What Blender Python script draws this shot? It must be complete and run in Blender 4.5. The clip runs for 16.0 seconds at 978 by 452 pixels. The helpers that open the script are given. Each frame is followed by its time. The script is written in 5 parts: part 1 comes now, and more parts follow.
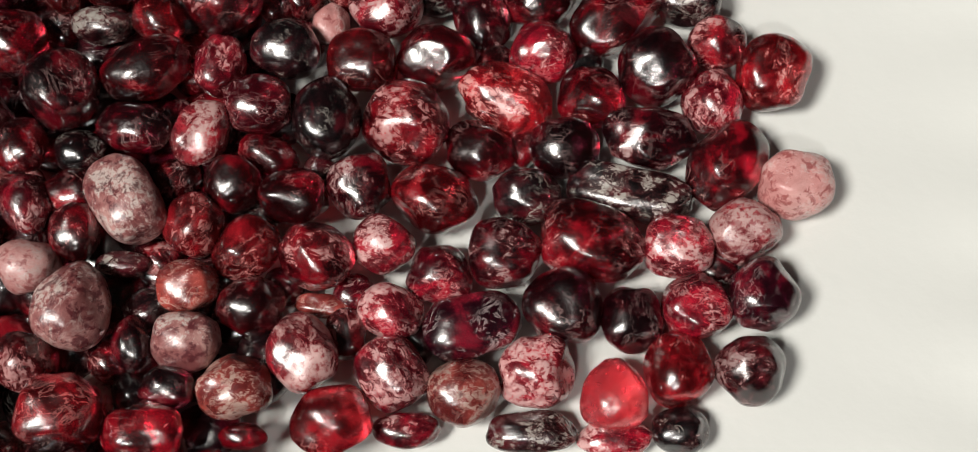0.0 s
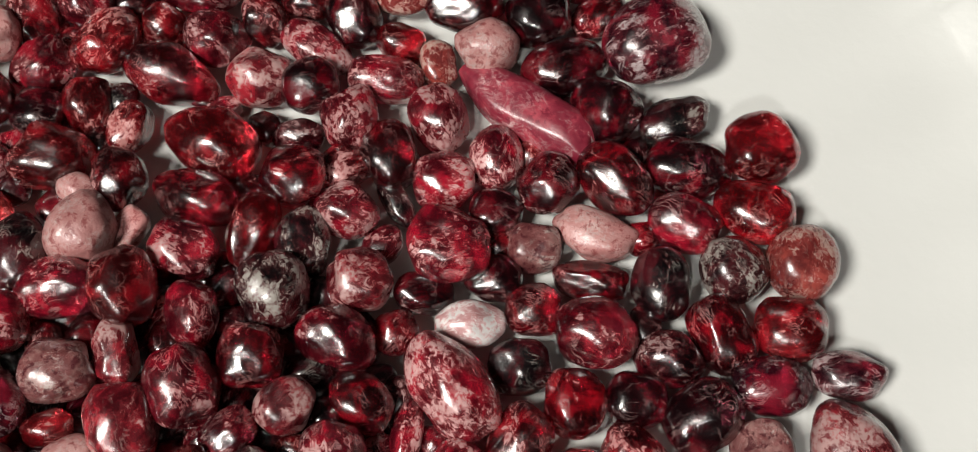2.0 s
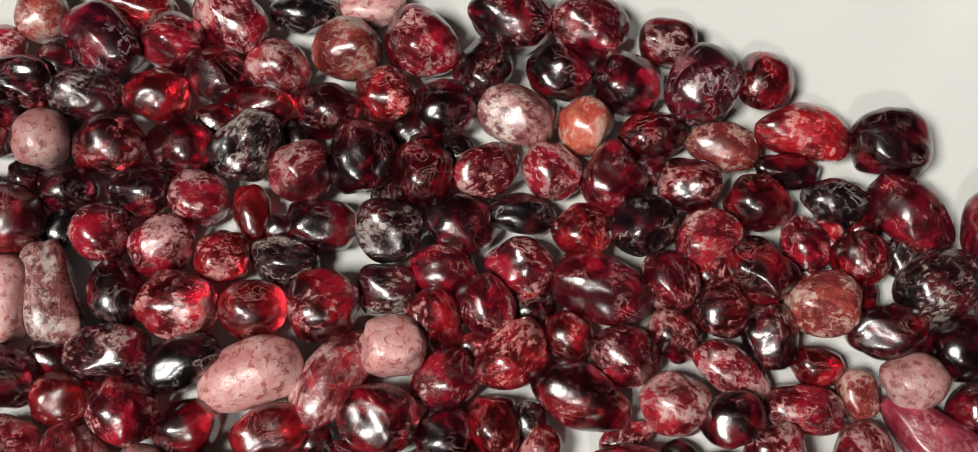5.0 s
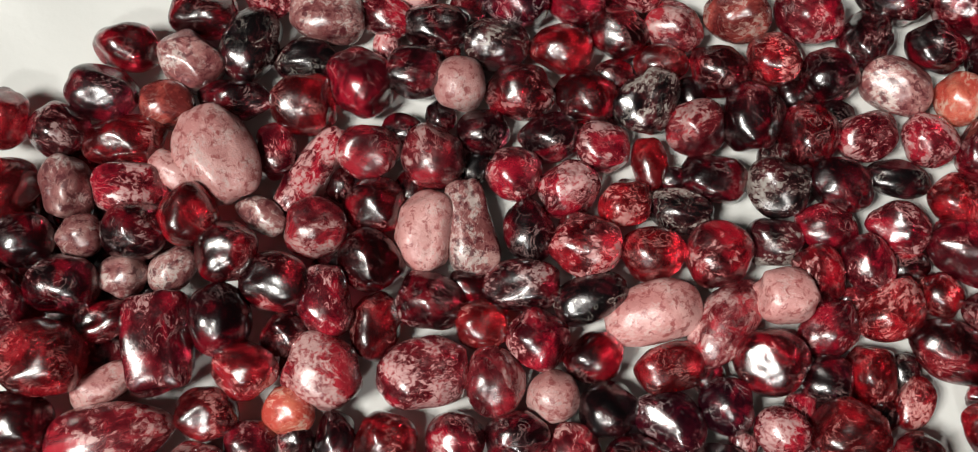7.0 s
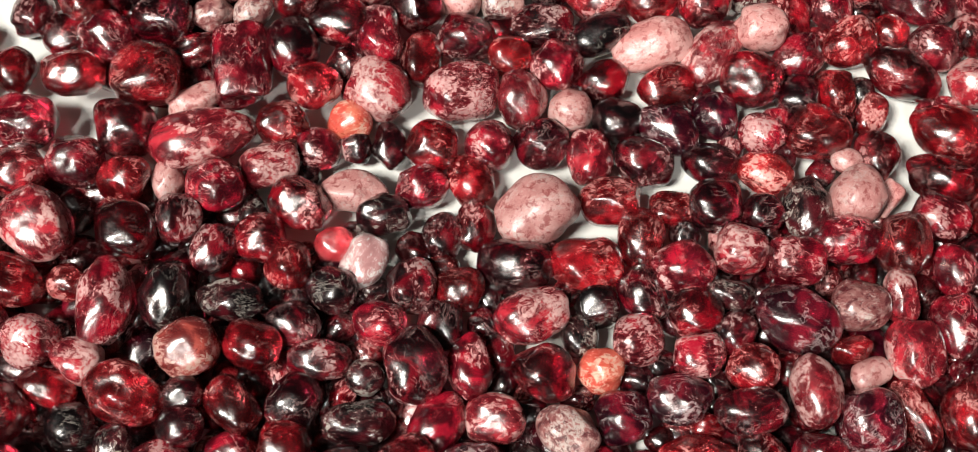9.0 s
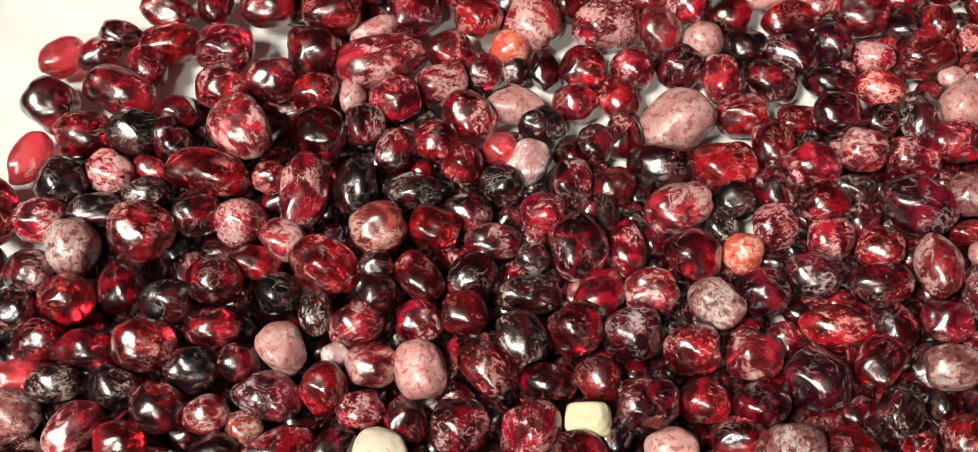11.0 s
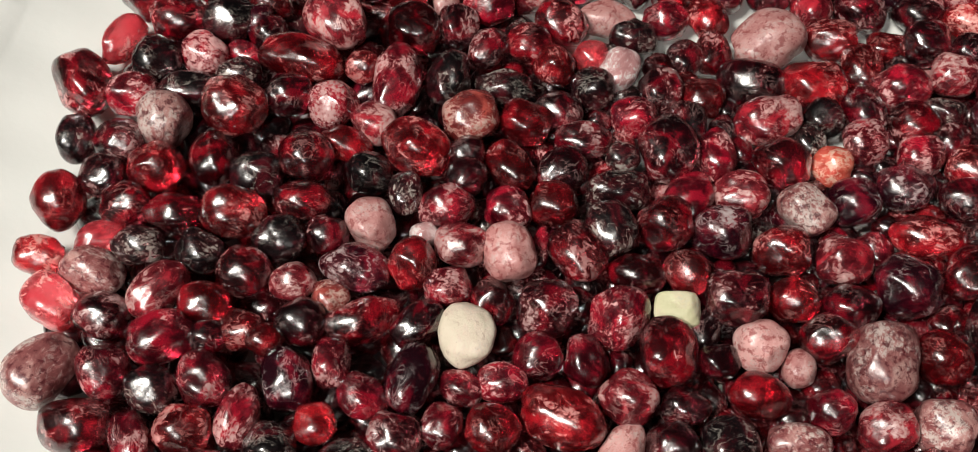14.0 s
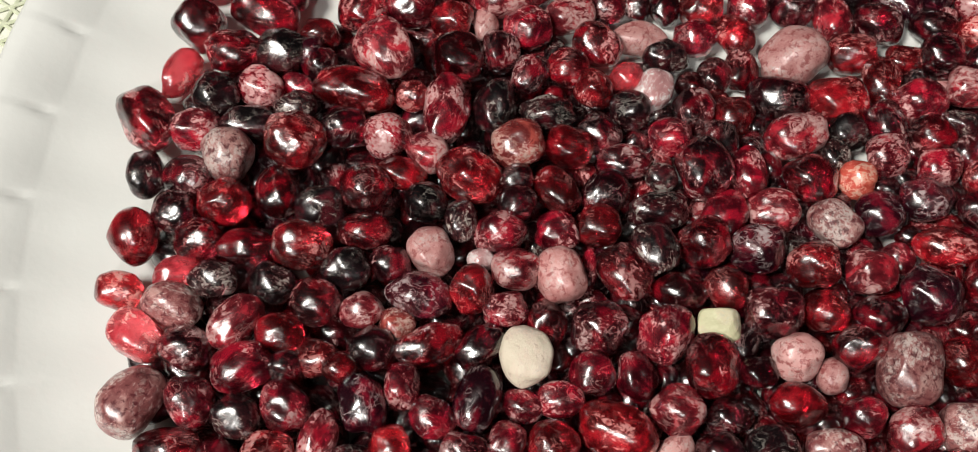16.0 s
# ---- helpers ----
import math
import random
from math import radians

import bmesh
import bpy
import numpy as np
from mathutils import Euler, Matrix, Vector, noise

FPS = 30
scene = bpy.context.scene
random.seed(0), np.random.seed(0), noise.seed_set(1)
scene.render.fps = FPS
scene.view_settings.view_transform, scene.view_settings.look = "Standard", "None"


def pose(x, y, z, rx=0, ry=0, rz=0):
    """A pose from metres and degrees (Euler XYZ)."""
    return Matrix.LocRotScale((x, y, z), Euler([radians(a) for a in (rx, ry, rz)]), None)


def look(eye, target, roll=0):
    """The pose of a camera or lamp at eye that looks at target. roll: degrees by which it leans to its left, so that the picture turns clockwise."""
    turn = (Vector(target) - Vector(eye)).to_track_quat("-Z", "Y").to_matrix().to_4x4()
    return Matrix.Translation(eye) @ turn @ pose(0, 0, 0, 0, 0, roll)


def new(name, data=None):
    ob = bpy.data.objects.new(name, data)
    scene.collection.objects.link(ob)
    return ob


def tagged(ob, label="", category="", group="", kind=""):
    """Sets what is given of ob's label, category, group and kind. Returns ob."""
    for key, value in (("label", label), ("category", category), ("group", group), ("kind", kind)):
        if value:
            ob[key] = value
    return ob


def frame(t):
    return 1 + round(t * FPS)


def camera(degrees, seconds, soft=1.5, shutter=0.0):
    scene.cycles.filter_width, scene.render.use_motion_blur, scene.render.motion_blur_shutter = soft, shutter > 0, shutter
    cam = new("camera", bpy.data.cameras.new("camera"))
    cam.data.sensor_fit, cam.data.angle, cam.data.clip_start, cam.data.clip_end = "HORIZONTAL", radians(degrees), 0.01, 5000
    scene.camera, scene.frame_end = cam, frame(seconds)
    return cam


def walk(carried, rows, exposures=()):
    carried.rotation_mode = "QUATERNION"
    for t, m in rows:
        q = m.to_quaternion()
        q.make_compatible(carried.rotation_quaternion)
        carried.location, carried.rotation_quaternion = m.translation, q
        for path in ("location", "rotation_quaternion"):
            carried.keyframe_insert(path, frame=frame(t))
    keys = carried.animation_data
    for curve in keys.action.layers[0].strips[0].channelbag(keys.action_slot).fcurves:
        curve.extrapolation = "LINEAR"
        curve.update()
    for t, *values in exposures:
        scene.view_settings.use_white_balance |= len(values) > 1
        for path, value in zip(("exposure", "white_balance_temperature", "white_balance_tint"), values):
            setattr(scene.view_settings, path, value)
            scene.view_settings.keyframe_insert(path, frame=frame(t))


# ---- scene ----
cam = camera(43.6, 16.0, soft=1.0)
PATH = [
    (0, (0.027, 0.047, 0.174), (-0.068, 0.686, -1.719), -2.4),
    (0.5, (0.024, 0.067, 0.187), (-0.086, 0.659, -1.72), -4.4),
    (1, (0.014, 0.083, 0.191), (-0.067, 0.749, -1.693), -0.6),
    (1.5, (0.01, 0.099, 0.186), (-0.075, 0.766, -1.697), -0.9),
    (2, (0.001, 0.122, 0.186), (-0.07, 0.775, -1.703), 0.4),
    (2.5, (-0.003, 0.134, 0.182), (-0.081, 0.781, -1.709), -0.2),
    (3, (-0.018, 0.148, 0.184), (-0.077, 0.772, -1.715), 1.4),
    (3.5, (-0.029, 0.156, 0.185), (-0.076, 0.759, -1.722), 3.0),
    (4, (-0.045, 0.164, 0.188), (-0.085, 0.76, -1.721), 4.3),
    (4.5, (-0.06, 0.169, 0.19), (-0.091, 0.765, -1.719), 6.0),
    (5, (-0.078, 0.173, 0.192), (-0.087, 0.75, -1.723), 8.4),
    (5.2, (-0.086, 0.173, 0.195), (-0.092, 0.747, -1.721), 9.0),
    (7.3, (-0.135, 0.16, 0.215), (-0.211, 0.569, -1.741), 2.6),
    (7.5, (-0.134, 0.148, 0.221), (-0.202, 0.59, -1.729), 4.2),
    (8, (-0.127, 0.126, 0.226), (-0.195, 0.601, -1.715), 4.3),
    (8.2, (-0.126, 0.118, 0.227), (-0.191, 0.601, -1.713), 4.9),
    (10.3, (-0.121, 0.049, 0.23), (-0.285, 0.81, -1.613), -0.3),
    (10.5, (-0.127, 0.046, 0.228), (-0.287, 0.803, -1.617), 0.0),
    (11, (-0.139, 0.029, 0.241), (-0.315, 0.797, -1.597), -0.5),
    (11.5, (-0.14, 0.0, 0.243), (-0.327, 0.877, -1.544), 1.5),
    (12, (-0.14, -0.006, 0.242), (-0.338, 0.899, -1.531), 1.2),
    (12.5, (-0.147, -0.008, 0.235), (-0.339, 0.883, -1.546), 1.6),
    (13, (-0.149, -0.013, 0.235), (-0.374, 0.86, -1.55), 0.0),
    (13.5, (-0.145, -0.019, 0.234), (-0.374, 0.869, -1.543), 0.6),
    (14, (-0.148, -0.009, 0.224), (-0.355, 0.879, -1.555), 2.5),
    (14.5, (-0.148, -0.028, 0.251), (-0.26, 0.888, -1.523), 8.2),
    (15, (-0.151, -0.015, 0.247), (-0.336, 0.811, -1.565), 2.7),
    (15.5, (-0.155, -0.01, 0.244), (-0.318, 0.768, -1.591), 2.9),
    (16, (-0.166, -0.001, 0.247), (-0.309, 0.783, -1.587), 3.4),
]
walk(cam, [(t, look(eye, target, roll)) for t, eye, target, roll in PATH], exposures=[(t, stops, kelvin, 10) for t, stops, kelvin in (
    (0, 0.13, 6500), (5.2, 0.05, 6500), (7.4, 0.17, 6450), (8.2, 0.44, 6450), (10.3, 0.80, 7000), (10.9, 0.64, 6950), (11.4, 0.14, 6600), (12, 0.08, 6550),
    (13, 0.13, 6500), (14, 0.16, 6600), (14.5, 0.28, 6650), (15, 0.10, 6550), (16, 0.10, 6500))])


# ---- world and lamps ----
world = bpy.data.worlds.new("world")
scene.world = world
world.use_nodes = True
wn = world.node_tree
wn.nodes["Background"].inputs[0].default_value = (1.0, 0.97, 0.93, 1)
wn.nodes["Background"].inputs[1].default_value = 0.007


def lamp(name, place, target, size, watts, colour):
    data = bpy.data.lights.new(name, "AREA")
    data.shape, data.size, data.energy, data.color = "DISK", size, watts, colour
    ob = new(name, data)
    ob.matrix_world = look(place, target)
    return ob


lamp("room_lamp", (-1.36, -0.78, 2.57), (-0.10, 0.12, 0), 0.80, 95.0, (1.0, 0.965, 0.90))
lamp("second_room_lamp", (-0.23, -1.44, 2.08), (-0.10, 0.12, 0), 0.20, 13.0, (1.0, 0.97, 0.93))


# ---- materials ----
def material(name):
    mat = bpy.data.materials.new(name)
    mat.use_nodes = True
    return mat, mat.node_tree.nodes, mat.node_tree.links, mat.node_tree.nodes["Principled BSDF"]


def ramp(nodes, stops, mode="LINEAR"):
    node = nodes.new("ShaderNodeValToRGB")
    node.color_ramp.interpolation = mode
    els = node.color_ramp.elements
    while len(els) < len(stops):
        els.new(0.5)
    for el, (at, col) in zip(els, stops):
        el.position, el.color = at, (*col, 1) if len(col) == 3 else col
    return node


def grey(v):
    return (v, v, v)


def mineral(name, dark, body, patch, cover, clear, rough, vein=0.5, speck=0.0, speck_colour=(0.2, 0.02, 0.03), grain=1.4):
    """Polished stone: clouded body colour with a painted inner glow, pale patches, thin healed cracks, dark
    specks.
    """
    mat, nodes, links, bsdf = material(name)
    coord, info = nodes.new("ShaderNodeTexCoord"), nodes.new("ShaderNodeObjectInfo")
    shift = nodes.new("ShaderNodeVectorMath")
    shift.operation = "MULTIPLY_ADD"
    comb = nodes.new("ShaderNodeCombineXYZ")
    for i in range(3):
        links.new(info.outputs["Random"], comb.inputs[i])
    links.new(comb.outputs[0], shift.inputs[0])
    shift.inputs[1].default_value = (61.0, 37.0, 83.0)
    # the object colour holds the stone's size, so that the grain is not stretched with it
    size = nodes.new("ShaderNodeVectorMath")
    size.operation = "MULTIPLY"
    links.new(coord.outputs["Object"], size.inputs[0])
    links.new(info.outputs["Color"], size.inputs[1])
    links.new(size.outputs[0], shift.inputs[2])

    fibre = nodes.new("ShaderNodeMapping")
    fibre.inputs["Scale"].default_value = (0.92, 1.45, 1.1)
    fibre.inputs["Rotation"].default_value = (0.4, 0.7, 0.9)
    links.new(shift.outputs[0], fibre.inputs["Vector"])

    def cloud(scale, detail=5.0, distortion=0.0, rough_=0.55, way=None):
        n = nodes.new("ShaderNodeTexNoise")
        n.inputs["Scale"].default_value, n.inputs["Detail"].default_value = scale, detail
        n.inputs["Distortion"].default_value, n.inputs["Roughness"].default_value = distortion, rough_
        links.new((way or shift).outputs[0], n.inputs["Vector"])
        return n.outputs["Fac"]

    def mix(fac, a, b):
        m = nodes.new("ShaderNodeMix")
        m.data_type = "RGBA"
        for socket, value in ((m.inputs["Factor"], fac), (m.inputs["A"], a), (m.inputs["B"], b)):
            if isinstance(value, tuple):
                socket.default_value = (*value, 1)
            else:
                links.new(value, socket)
        return m.outputs["Result"]

    def maths(op, a, b):
        m = nodes.new("ShaderNodeMath")
        m.operation, m.use_clamp = op, True
        for socket, value in ((m.inputs[0], a), (m.inputs[1], b)):
            if isinstance(value, float):
                socket.default_value = value
            else:
                links.new(value, socket)
        return m.outputs[0]

    def odd(k):
        """A second random number of the stone, from 0 to 1."""
        f = nodes.new("ShaderNodeMath")
        f.operation = "FRACT"
        links.new(plain("MULTIPLY", info.outputs["Random"], k), f.inputs[0])
        return f.outputs[0]

    def plain(op, a, b):
        out = maths(op, a, b)
        out.node.use_clamp = False
        return out

    # bright spots on the dark body: in garnets, light glowing inside, put into the colour
    base = ramp(nodes, [(0.42, dark), (0.52, tuple(0.35 * a + 0.65 * math.sqrt(a * b) for a, b in zip(dark, body))), (0.62, body)])
    links.new(cloud(0.85, 6.0, 0.7, 0.58), base.inputs[0])
    # clouded rose patches, with a pale ragged core; some stones have many, some none
    wide_, fine_ = cloud(0.42 * grain + 0.12, 2.0, 0.5), cloud(2.1 * grain, 10.0, 0.8, 0.70, fibre)
    spread = maths("ADD", maths("MULTIPLY", wide_, 0.78), maths("SUBTRACT", maths("MULTIPLY", fine_, 0.84), 0.343))
    spread = plain("ADD", spread, plain("MULTIPLY", plain("SUBTRACT", odd(17.31), 0.60), 0.16 if cover < 0.45 else 0.06))
    hr = ramp(nodes, [(0.56 - 0.36 * cover, grey(0)), (0.76 - 0.36 * cover, grey(1))])
    links.new(spread, hr.inputs[0])
    soft = 0.042 if rough < 0.3 else 0.10
    pr = ramp(nodes, [(0.695 - soft - 0.36 * cover, grey(0)), (0.695 - 0.36 * cover, grey(0.6)), (0.700 + soft - 0.36 * cover, grey(1))])
    links.new(spread, pr.inputs[0])
    # wisps of pale inclusions, here and there
    vr = ramp(nodes, [(0.470, grey(0)), (0.495, grey(0.9 * vein)), (0.507, grey(0.9 * vein)), (0.532, grey(0))])
    links.new(cloud(1.35, 8.0, 1.0, 0.66, fibre), vr.inputs[0])
    fr = ramp(nodes, [(0.475, grey(0)), (0.61, grey(1))])
    links.new(cloud(1.1, 3.0, 0.0, 0.55), fr.inputs[0])
    wisps = maths("MULTIPLY", vr.outputs[0], fr.outputs[0])
    # healed cracks: single thin curved lines
    bend = nodes.new("ShaderNodeVectorMath")
    bend.operation = "MULTIPLY_ADD"
    wob = nodes.new("ShaderNodeTexNoise")
    wob.inputs["Scale"].default_value, wob.inputs["Detail"].default_value = 1.1, 3.0
    links.new(shift.outputs[0], wob.inputs["Vector"])
    links.new(wob.outputs["Color"], bend.inputs[0])
    bend.inputs[1].default_value = (0.9, 0.9, 0.9)
    links.new(shift.outputs[0], bend.inputs[2])
    cells = nodes.new("ShaderNodeTexVoronoi")
    cells.feature = "DISTANCE_TO_EDGE"
    cells.inputs["Scale"].default_value = 0.62
    links.new(bend.outputs[0], cells.inputs["Vector"])
    lr = ramp(nodes, [(0.0, grey(vein)), (0.005, grey(0.8 * vein)), (0.020, grey(0))])
    links.new(cells.outputs["Distance"], lr.inputs[0])
    gate = ramp(nodes, [(0.57, grey(0)), (0.65, grey(0.6))])
    links.new(cloud(0.9, 3.0, 0.0, 0.5), gate.inputs[0])
    cracks = maths("MAXIMUM", wisps, maths("MULTIPLY", lr.outputs[0], gate.outputs[0]))
    grit = ramp(nodes, [(0.40, grey(0.12)), (0.50, grey(1))])
    links.new(cloud(7.0, 6.0, 0.4, 0.68), grit.inputs[0])
    pale = maths("MAXIMUM", maths("MULTIPLY", pr.outputs[0], grit.outputs[0]), cracks)
    pale_tone = mix(cloud(3.0, 4.0), tuple(0.60 * c for c in patch), patch)
    rose = tuple(0.55 * b_ + 0.45 * p_ * t for b_, p_, t in zip(body, patch, (1.0, 0.30, 0.34)))
    colour = mix(maths("MULTIPLY", hr.outputs[0], 0.50), base.outputs[0], rose)
    colour = mix(pale, colour, pale_tone)
    if speck:
        sr = ramp(nodes, [(0.60 - 0.1 * speck, grey(0)), (0.68 - 0.1 * speck, grey(1))])
        links.new(cloud(3.6, 6.0, 0.4, 0.7), sr.inputs[0])
        colour = mix(maths("MULTIPLY", sr.outputs[0], 0.85), colour, speck_colour)
    hsv = nodes.new("ShaderNodeHueSaturation")
    val = nodes.new("ShaderNodeMapRange")
    links.new(info.outputs["Random"], val.inputs[0])
    val.inputs["To Min"].default_value, val.inputs["To Max"].default_value = 0.85, 1.32
    links.new(val.outputs[0], hsv.inputs["Value"])
    links.new(colour, hsv.inputs["Color"])
    links.new(hsv.outputs[0], bsdf.inputs["Base Color"])
    rr = ramp(nodes, [(0.3, grey(rough + 0.06)), (0.75, grey(rough + 0.14))])
    links.new(cloud(4.0, 5.0), rr.inputs[0])
    links.new(maths("ADD", maths("ADD", rr.outputs[0], maths("MULTIPLY", odd(41.7), 0.07)), maths("MULTIPLY", pr.outputs[0], 0.12)), bsdf.inputs["Roughness"])
    bsdf.inputs["IOR"].default_value = 1.72 if clear else 1.58
    if clear:
        inv = maths("SUBTRACT", 1.0, maths("MAXIMUM", pale, maths("MULTIPLY", hr.outputs[0], 0.3)))
        links.new(maths("MULTIPLY", inv, clear), bsdf.inputs["Transmission Weight"])
    if rough < 0.4:
        bsdf.inputs["Coat Weight"].default_value, bsdf.inputs["Coat Roughness"].default_value, bsdf.inputs["Coat IOR"].default_value = 0.52, 0.25, 1.6
    bump = nodes.new("ShaderNodeBump")
    bump.inputs["Strength"].default_value, bump.inputs["Distance"].default_value = 0.032, 0.05
    if rough > 0.3:
        bump.inputs["Strength"].default_value = 0.16
    links.new(cloud(9.0, 8.0, 0.3, 0.62) if rough > 0.3 else cloud(3.4, 8.0, 0.3, 0.60), bump.inputs["Height"])
    links.new(bump.outputs[0], bsdf.inputs["Normal"])
    # fine pits in the polish
    pits = nodes.new("ShaderNodeBump")
    pits.inputs["Strength"].default_value, pits.inputs["Distance"].default_value = 0.07, 0.05
    links.new(cloud(8.0, 3.0, 0.0, 0.6), pits.inputs["Height"])
    links.new(pits.outputs[0], bsdf.inputs["Coat Normal"])
    return mat


STONE = {
    "g": mineral("deep_garnet", (0.034, 0.0012, 0.003), (0.68, 0.009, 0.030), (0.62, 0.31, 0.30), 0.25, 0.78, 0.05, 0.6),
    "d": mineral("dark_garnet", (0.014, 0.0012, 0.003), (0.38, 0.007, 0.024), (0.46, 0.30, 0.29), 0.20, 0.72, 0.045, 0.6),
    "m": mineral("mottled_garnet", (0.07, 0.002, 0.007), (0.66, 0.014, 0.045), (0.68, 0.39, 0.38), 0.40, 0.60, 0.06, 0.6, grain=1.9),
    "r": mineral("red_garnet", (0.09, 0.002, 0.004), (0.86, 0.020, 0.040), (0.70, 0.31, 0.29), 0.28, 0.74, 0.05, 0.6, grain=1.6),
    "R": mineral("bright_red_garnet", (0.20, 0.004, 0.008), (0.92, 0.03, 0.045), (0.86, 0.40, 0.36), 0.24, 0.74, 0.06, 0.3),
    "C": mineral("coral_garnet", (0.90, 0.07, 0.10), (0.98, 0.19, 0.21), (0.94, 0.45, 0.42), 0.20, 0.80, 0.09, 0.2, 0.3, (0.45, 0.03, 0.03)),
    "h": mineral("half_pink_garnet", (0.07, 0.003, 0.007), (0.56, 0.025, 0.045), (0.66, 0.40, 0.38), 0.54, 0.40, 0.12, 0.4, 0.4, (0.20, 0.015, 0.025), grain=1.0),
    "u": mineral("plum_stone", (0.022, 0.0015, 0.006), (0.30, 0.010, 0.030), (0.52, 0.42, 0.42), 0.21, 0.50, 0.07, 0.8, grain=1.3),
    "p": mineral("pink_stone", (0.45, 0.19, 0.18), (0.57, 0.31, 0.29), (0.66, 0.46, 0.43), 0.46, 0.0, 0.34, 0.2, 0.8, (0.26, 0.05, 0.05), grain=2.2),
    "q": mineral("rose_stone", (0.22, 0.015, 0.035), (0.46, 0.055, 0.085), (0.66, 0.43, 0.43), 0.42, 0.25, 0.24, 0.5, 0.8, (0.2, 0.01, 0.03)),
    "k": mineral("smoky_stone", (0.007, 0.004, 0.005), (0.13, 0.010, 0.018), (0.44, 0.40, 0.36), 0.30, 0.60, 0.07, 0.7, grain=1.8),
    "s": mineral("grey_speckled_stone", (0.17, 0.05, 0.05), (0.40, 0.22, 0.20), (0.64, 0.52, 0.48), 0.46, 0.0, 0.16, 0.4, 0.9, (0.08, 0.010, 0.016), grain=1.6),
    "o": mineral("brown_red_stone", (0.12, 0.014, 0.014), (0.40, 0.07, 0.055), (0.60, 0.40, 0.34), 0.46, 0.1, 0.10, 0.5, 0.5, (0.12, 0.015, 0.015), grain=1.8),
    "O": mineral("orange_stone", (0.55, 0.07, 0.05), (0.72, 0.19, 0.12), (0.82, 0.52, 0.40), 0.50, 0.2, 0.12, 0.3, 0.4, (0.4, 0.05, 0.03)),
    "c": mineral("cream_stone", (0.74, 0.65, 0.51), (0.82, 0.73, 0.59), (0.86, 0.78, 0.65), 0.4, 0.0, 0.5, 0.1, 0.3, (0.50, 0.38, 0.30)),
    "y": mineral("yellow_stone", (0.66, 0.64, 0.40), (0.74, 0.72, 0.47), (0.79, 0.78, 0.58), 0.4, 0.0, 0.4, 0.1),
    "w": mineral("white_stone", (0.45, 0.22, 0.22), (0.70, 0.55, 0.54), (0.82, 0.78, 0.76), 0.6, 0.1, 0.08, 0.5),
}


def plate_material():
    mat, nodes, links, bsdf = material("white_paperboard")
    n = nodes.new("ShaderNodeTexNoise")
    n.inputs["Scale"].default_value, n.inputs["Detail"].default_value = 14.0, 5.0
    coord = nodes.new("ShaderNodeTexCoord")
    links.new(coord.outputs["Object"], n.inputs["Vector"])
    r = ramp(nodes, [(0.3, (0.68, 0.69, 0.66)), (0.7, (0.75, 0.76, 0.73))])
    links.new(n.outputs["Fac"], r.inputs[0])
    links.new(r.outputs[0], bsdf.inputs["Base Color"])
    bsdf.inputs["Roughness"].default_value = 0.42
    f = nodes.new("ShaderNodeTexNoise")
    f.inputs["Scale"].default_value, f.inputs["Detail"].default_value = 500.0, 3.0
    links.new(coord.outputs["Object"], f.inputs["Vector"])
    bump = nodes.new("ShaderNodeBump")
    bump.inputs["Strength"].default_value, bump.inputs["Distance"].default_value = 0.12, 0.0005
    links.new(f.outputs["Fac"], bump.inputs["Height"])
    links.new(bump.outputs[0], bsdf.inputs["Normal"])
    return mat


def cloth_material(name, low, high):
    mat, nodes, links, bsdf = material(name)
    coord = nodes.new("ShaderNodeTexCoord")
    n = nodes.new("ShaderNodeTexNoise")
    n.inputs["Scale"].default_value, n.inputs["Detail"].default_value = 900.0, 4.0
    links.new(coord.outputs["Object"], n.inputs["Vector"])
    r = ramp(nodes, [(0.3, low), (0.7, high)])
    links.new(n.outputs["Fac"], r.inputs[0])
    links.new(r.outputs[0], bsdf.inputs["Base Color"])
    bsdf.inputs["Roughness"].default_value = 0.9
    return mat


# ---- the table cloth and the plate ----
PLATE = (-0.093, 0.120)
FLAT, PLEATS = 0.191, 58
RIM = 0.0165
WELL = 0.148


def plate_rise(r):
    """Height of the plate's floor, which curves up towards the rim."""
    return 3.0 * max(0.0, min(r, FLAT) - WELL) ** 2


def mesh_object(name, verts, faces, mat, smooth=True):
    me = bpy.data.meshes.new(name)
    me.from_pydata(verts, [], faces)
    if smooth:
        me.shade_smooth()
    me.materials.append(mat)
    me.update()
    return new(name, me)


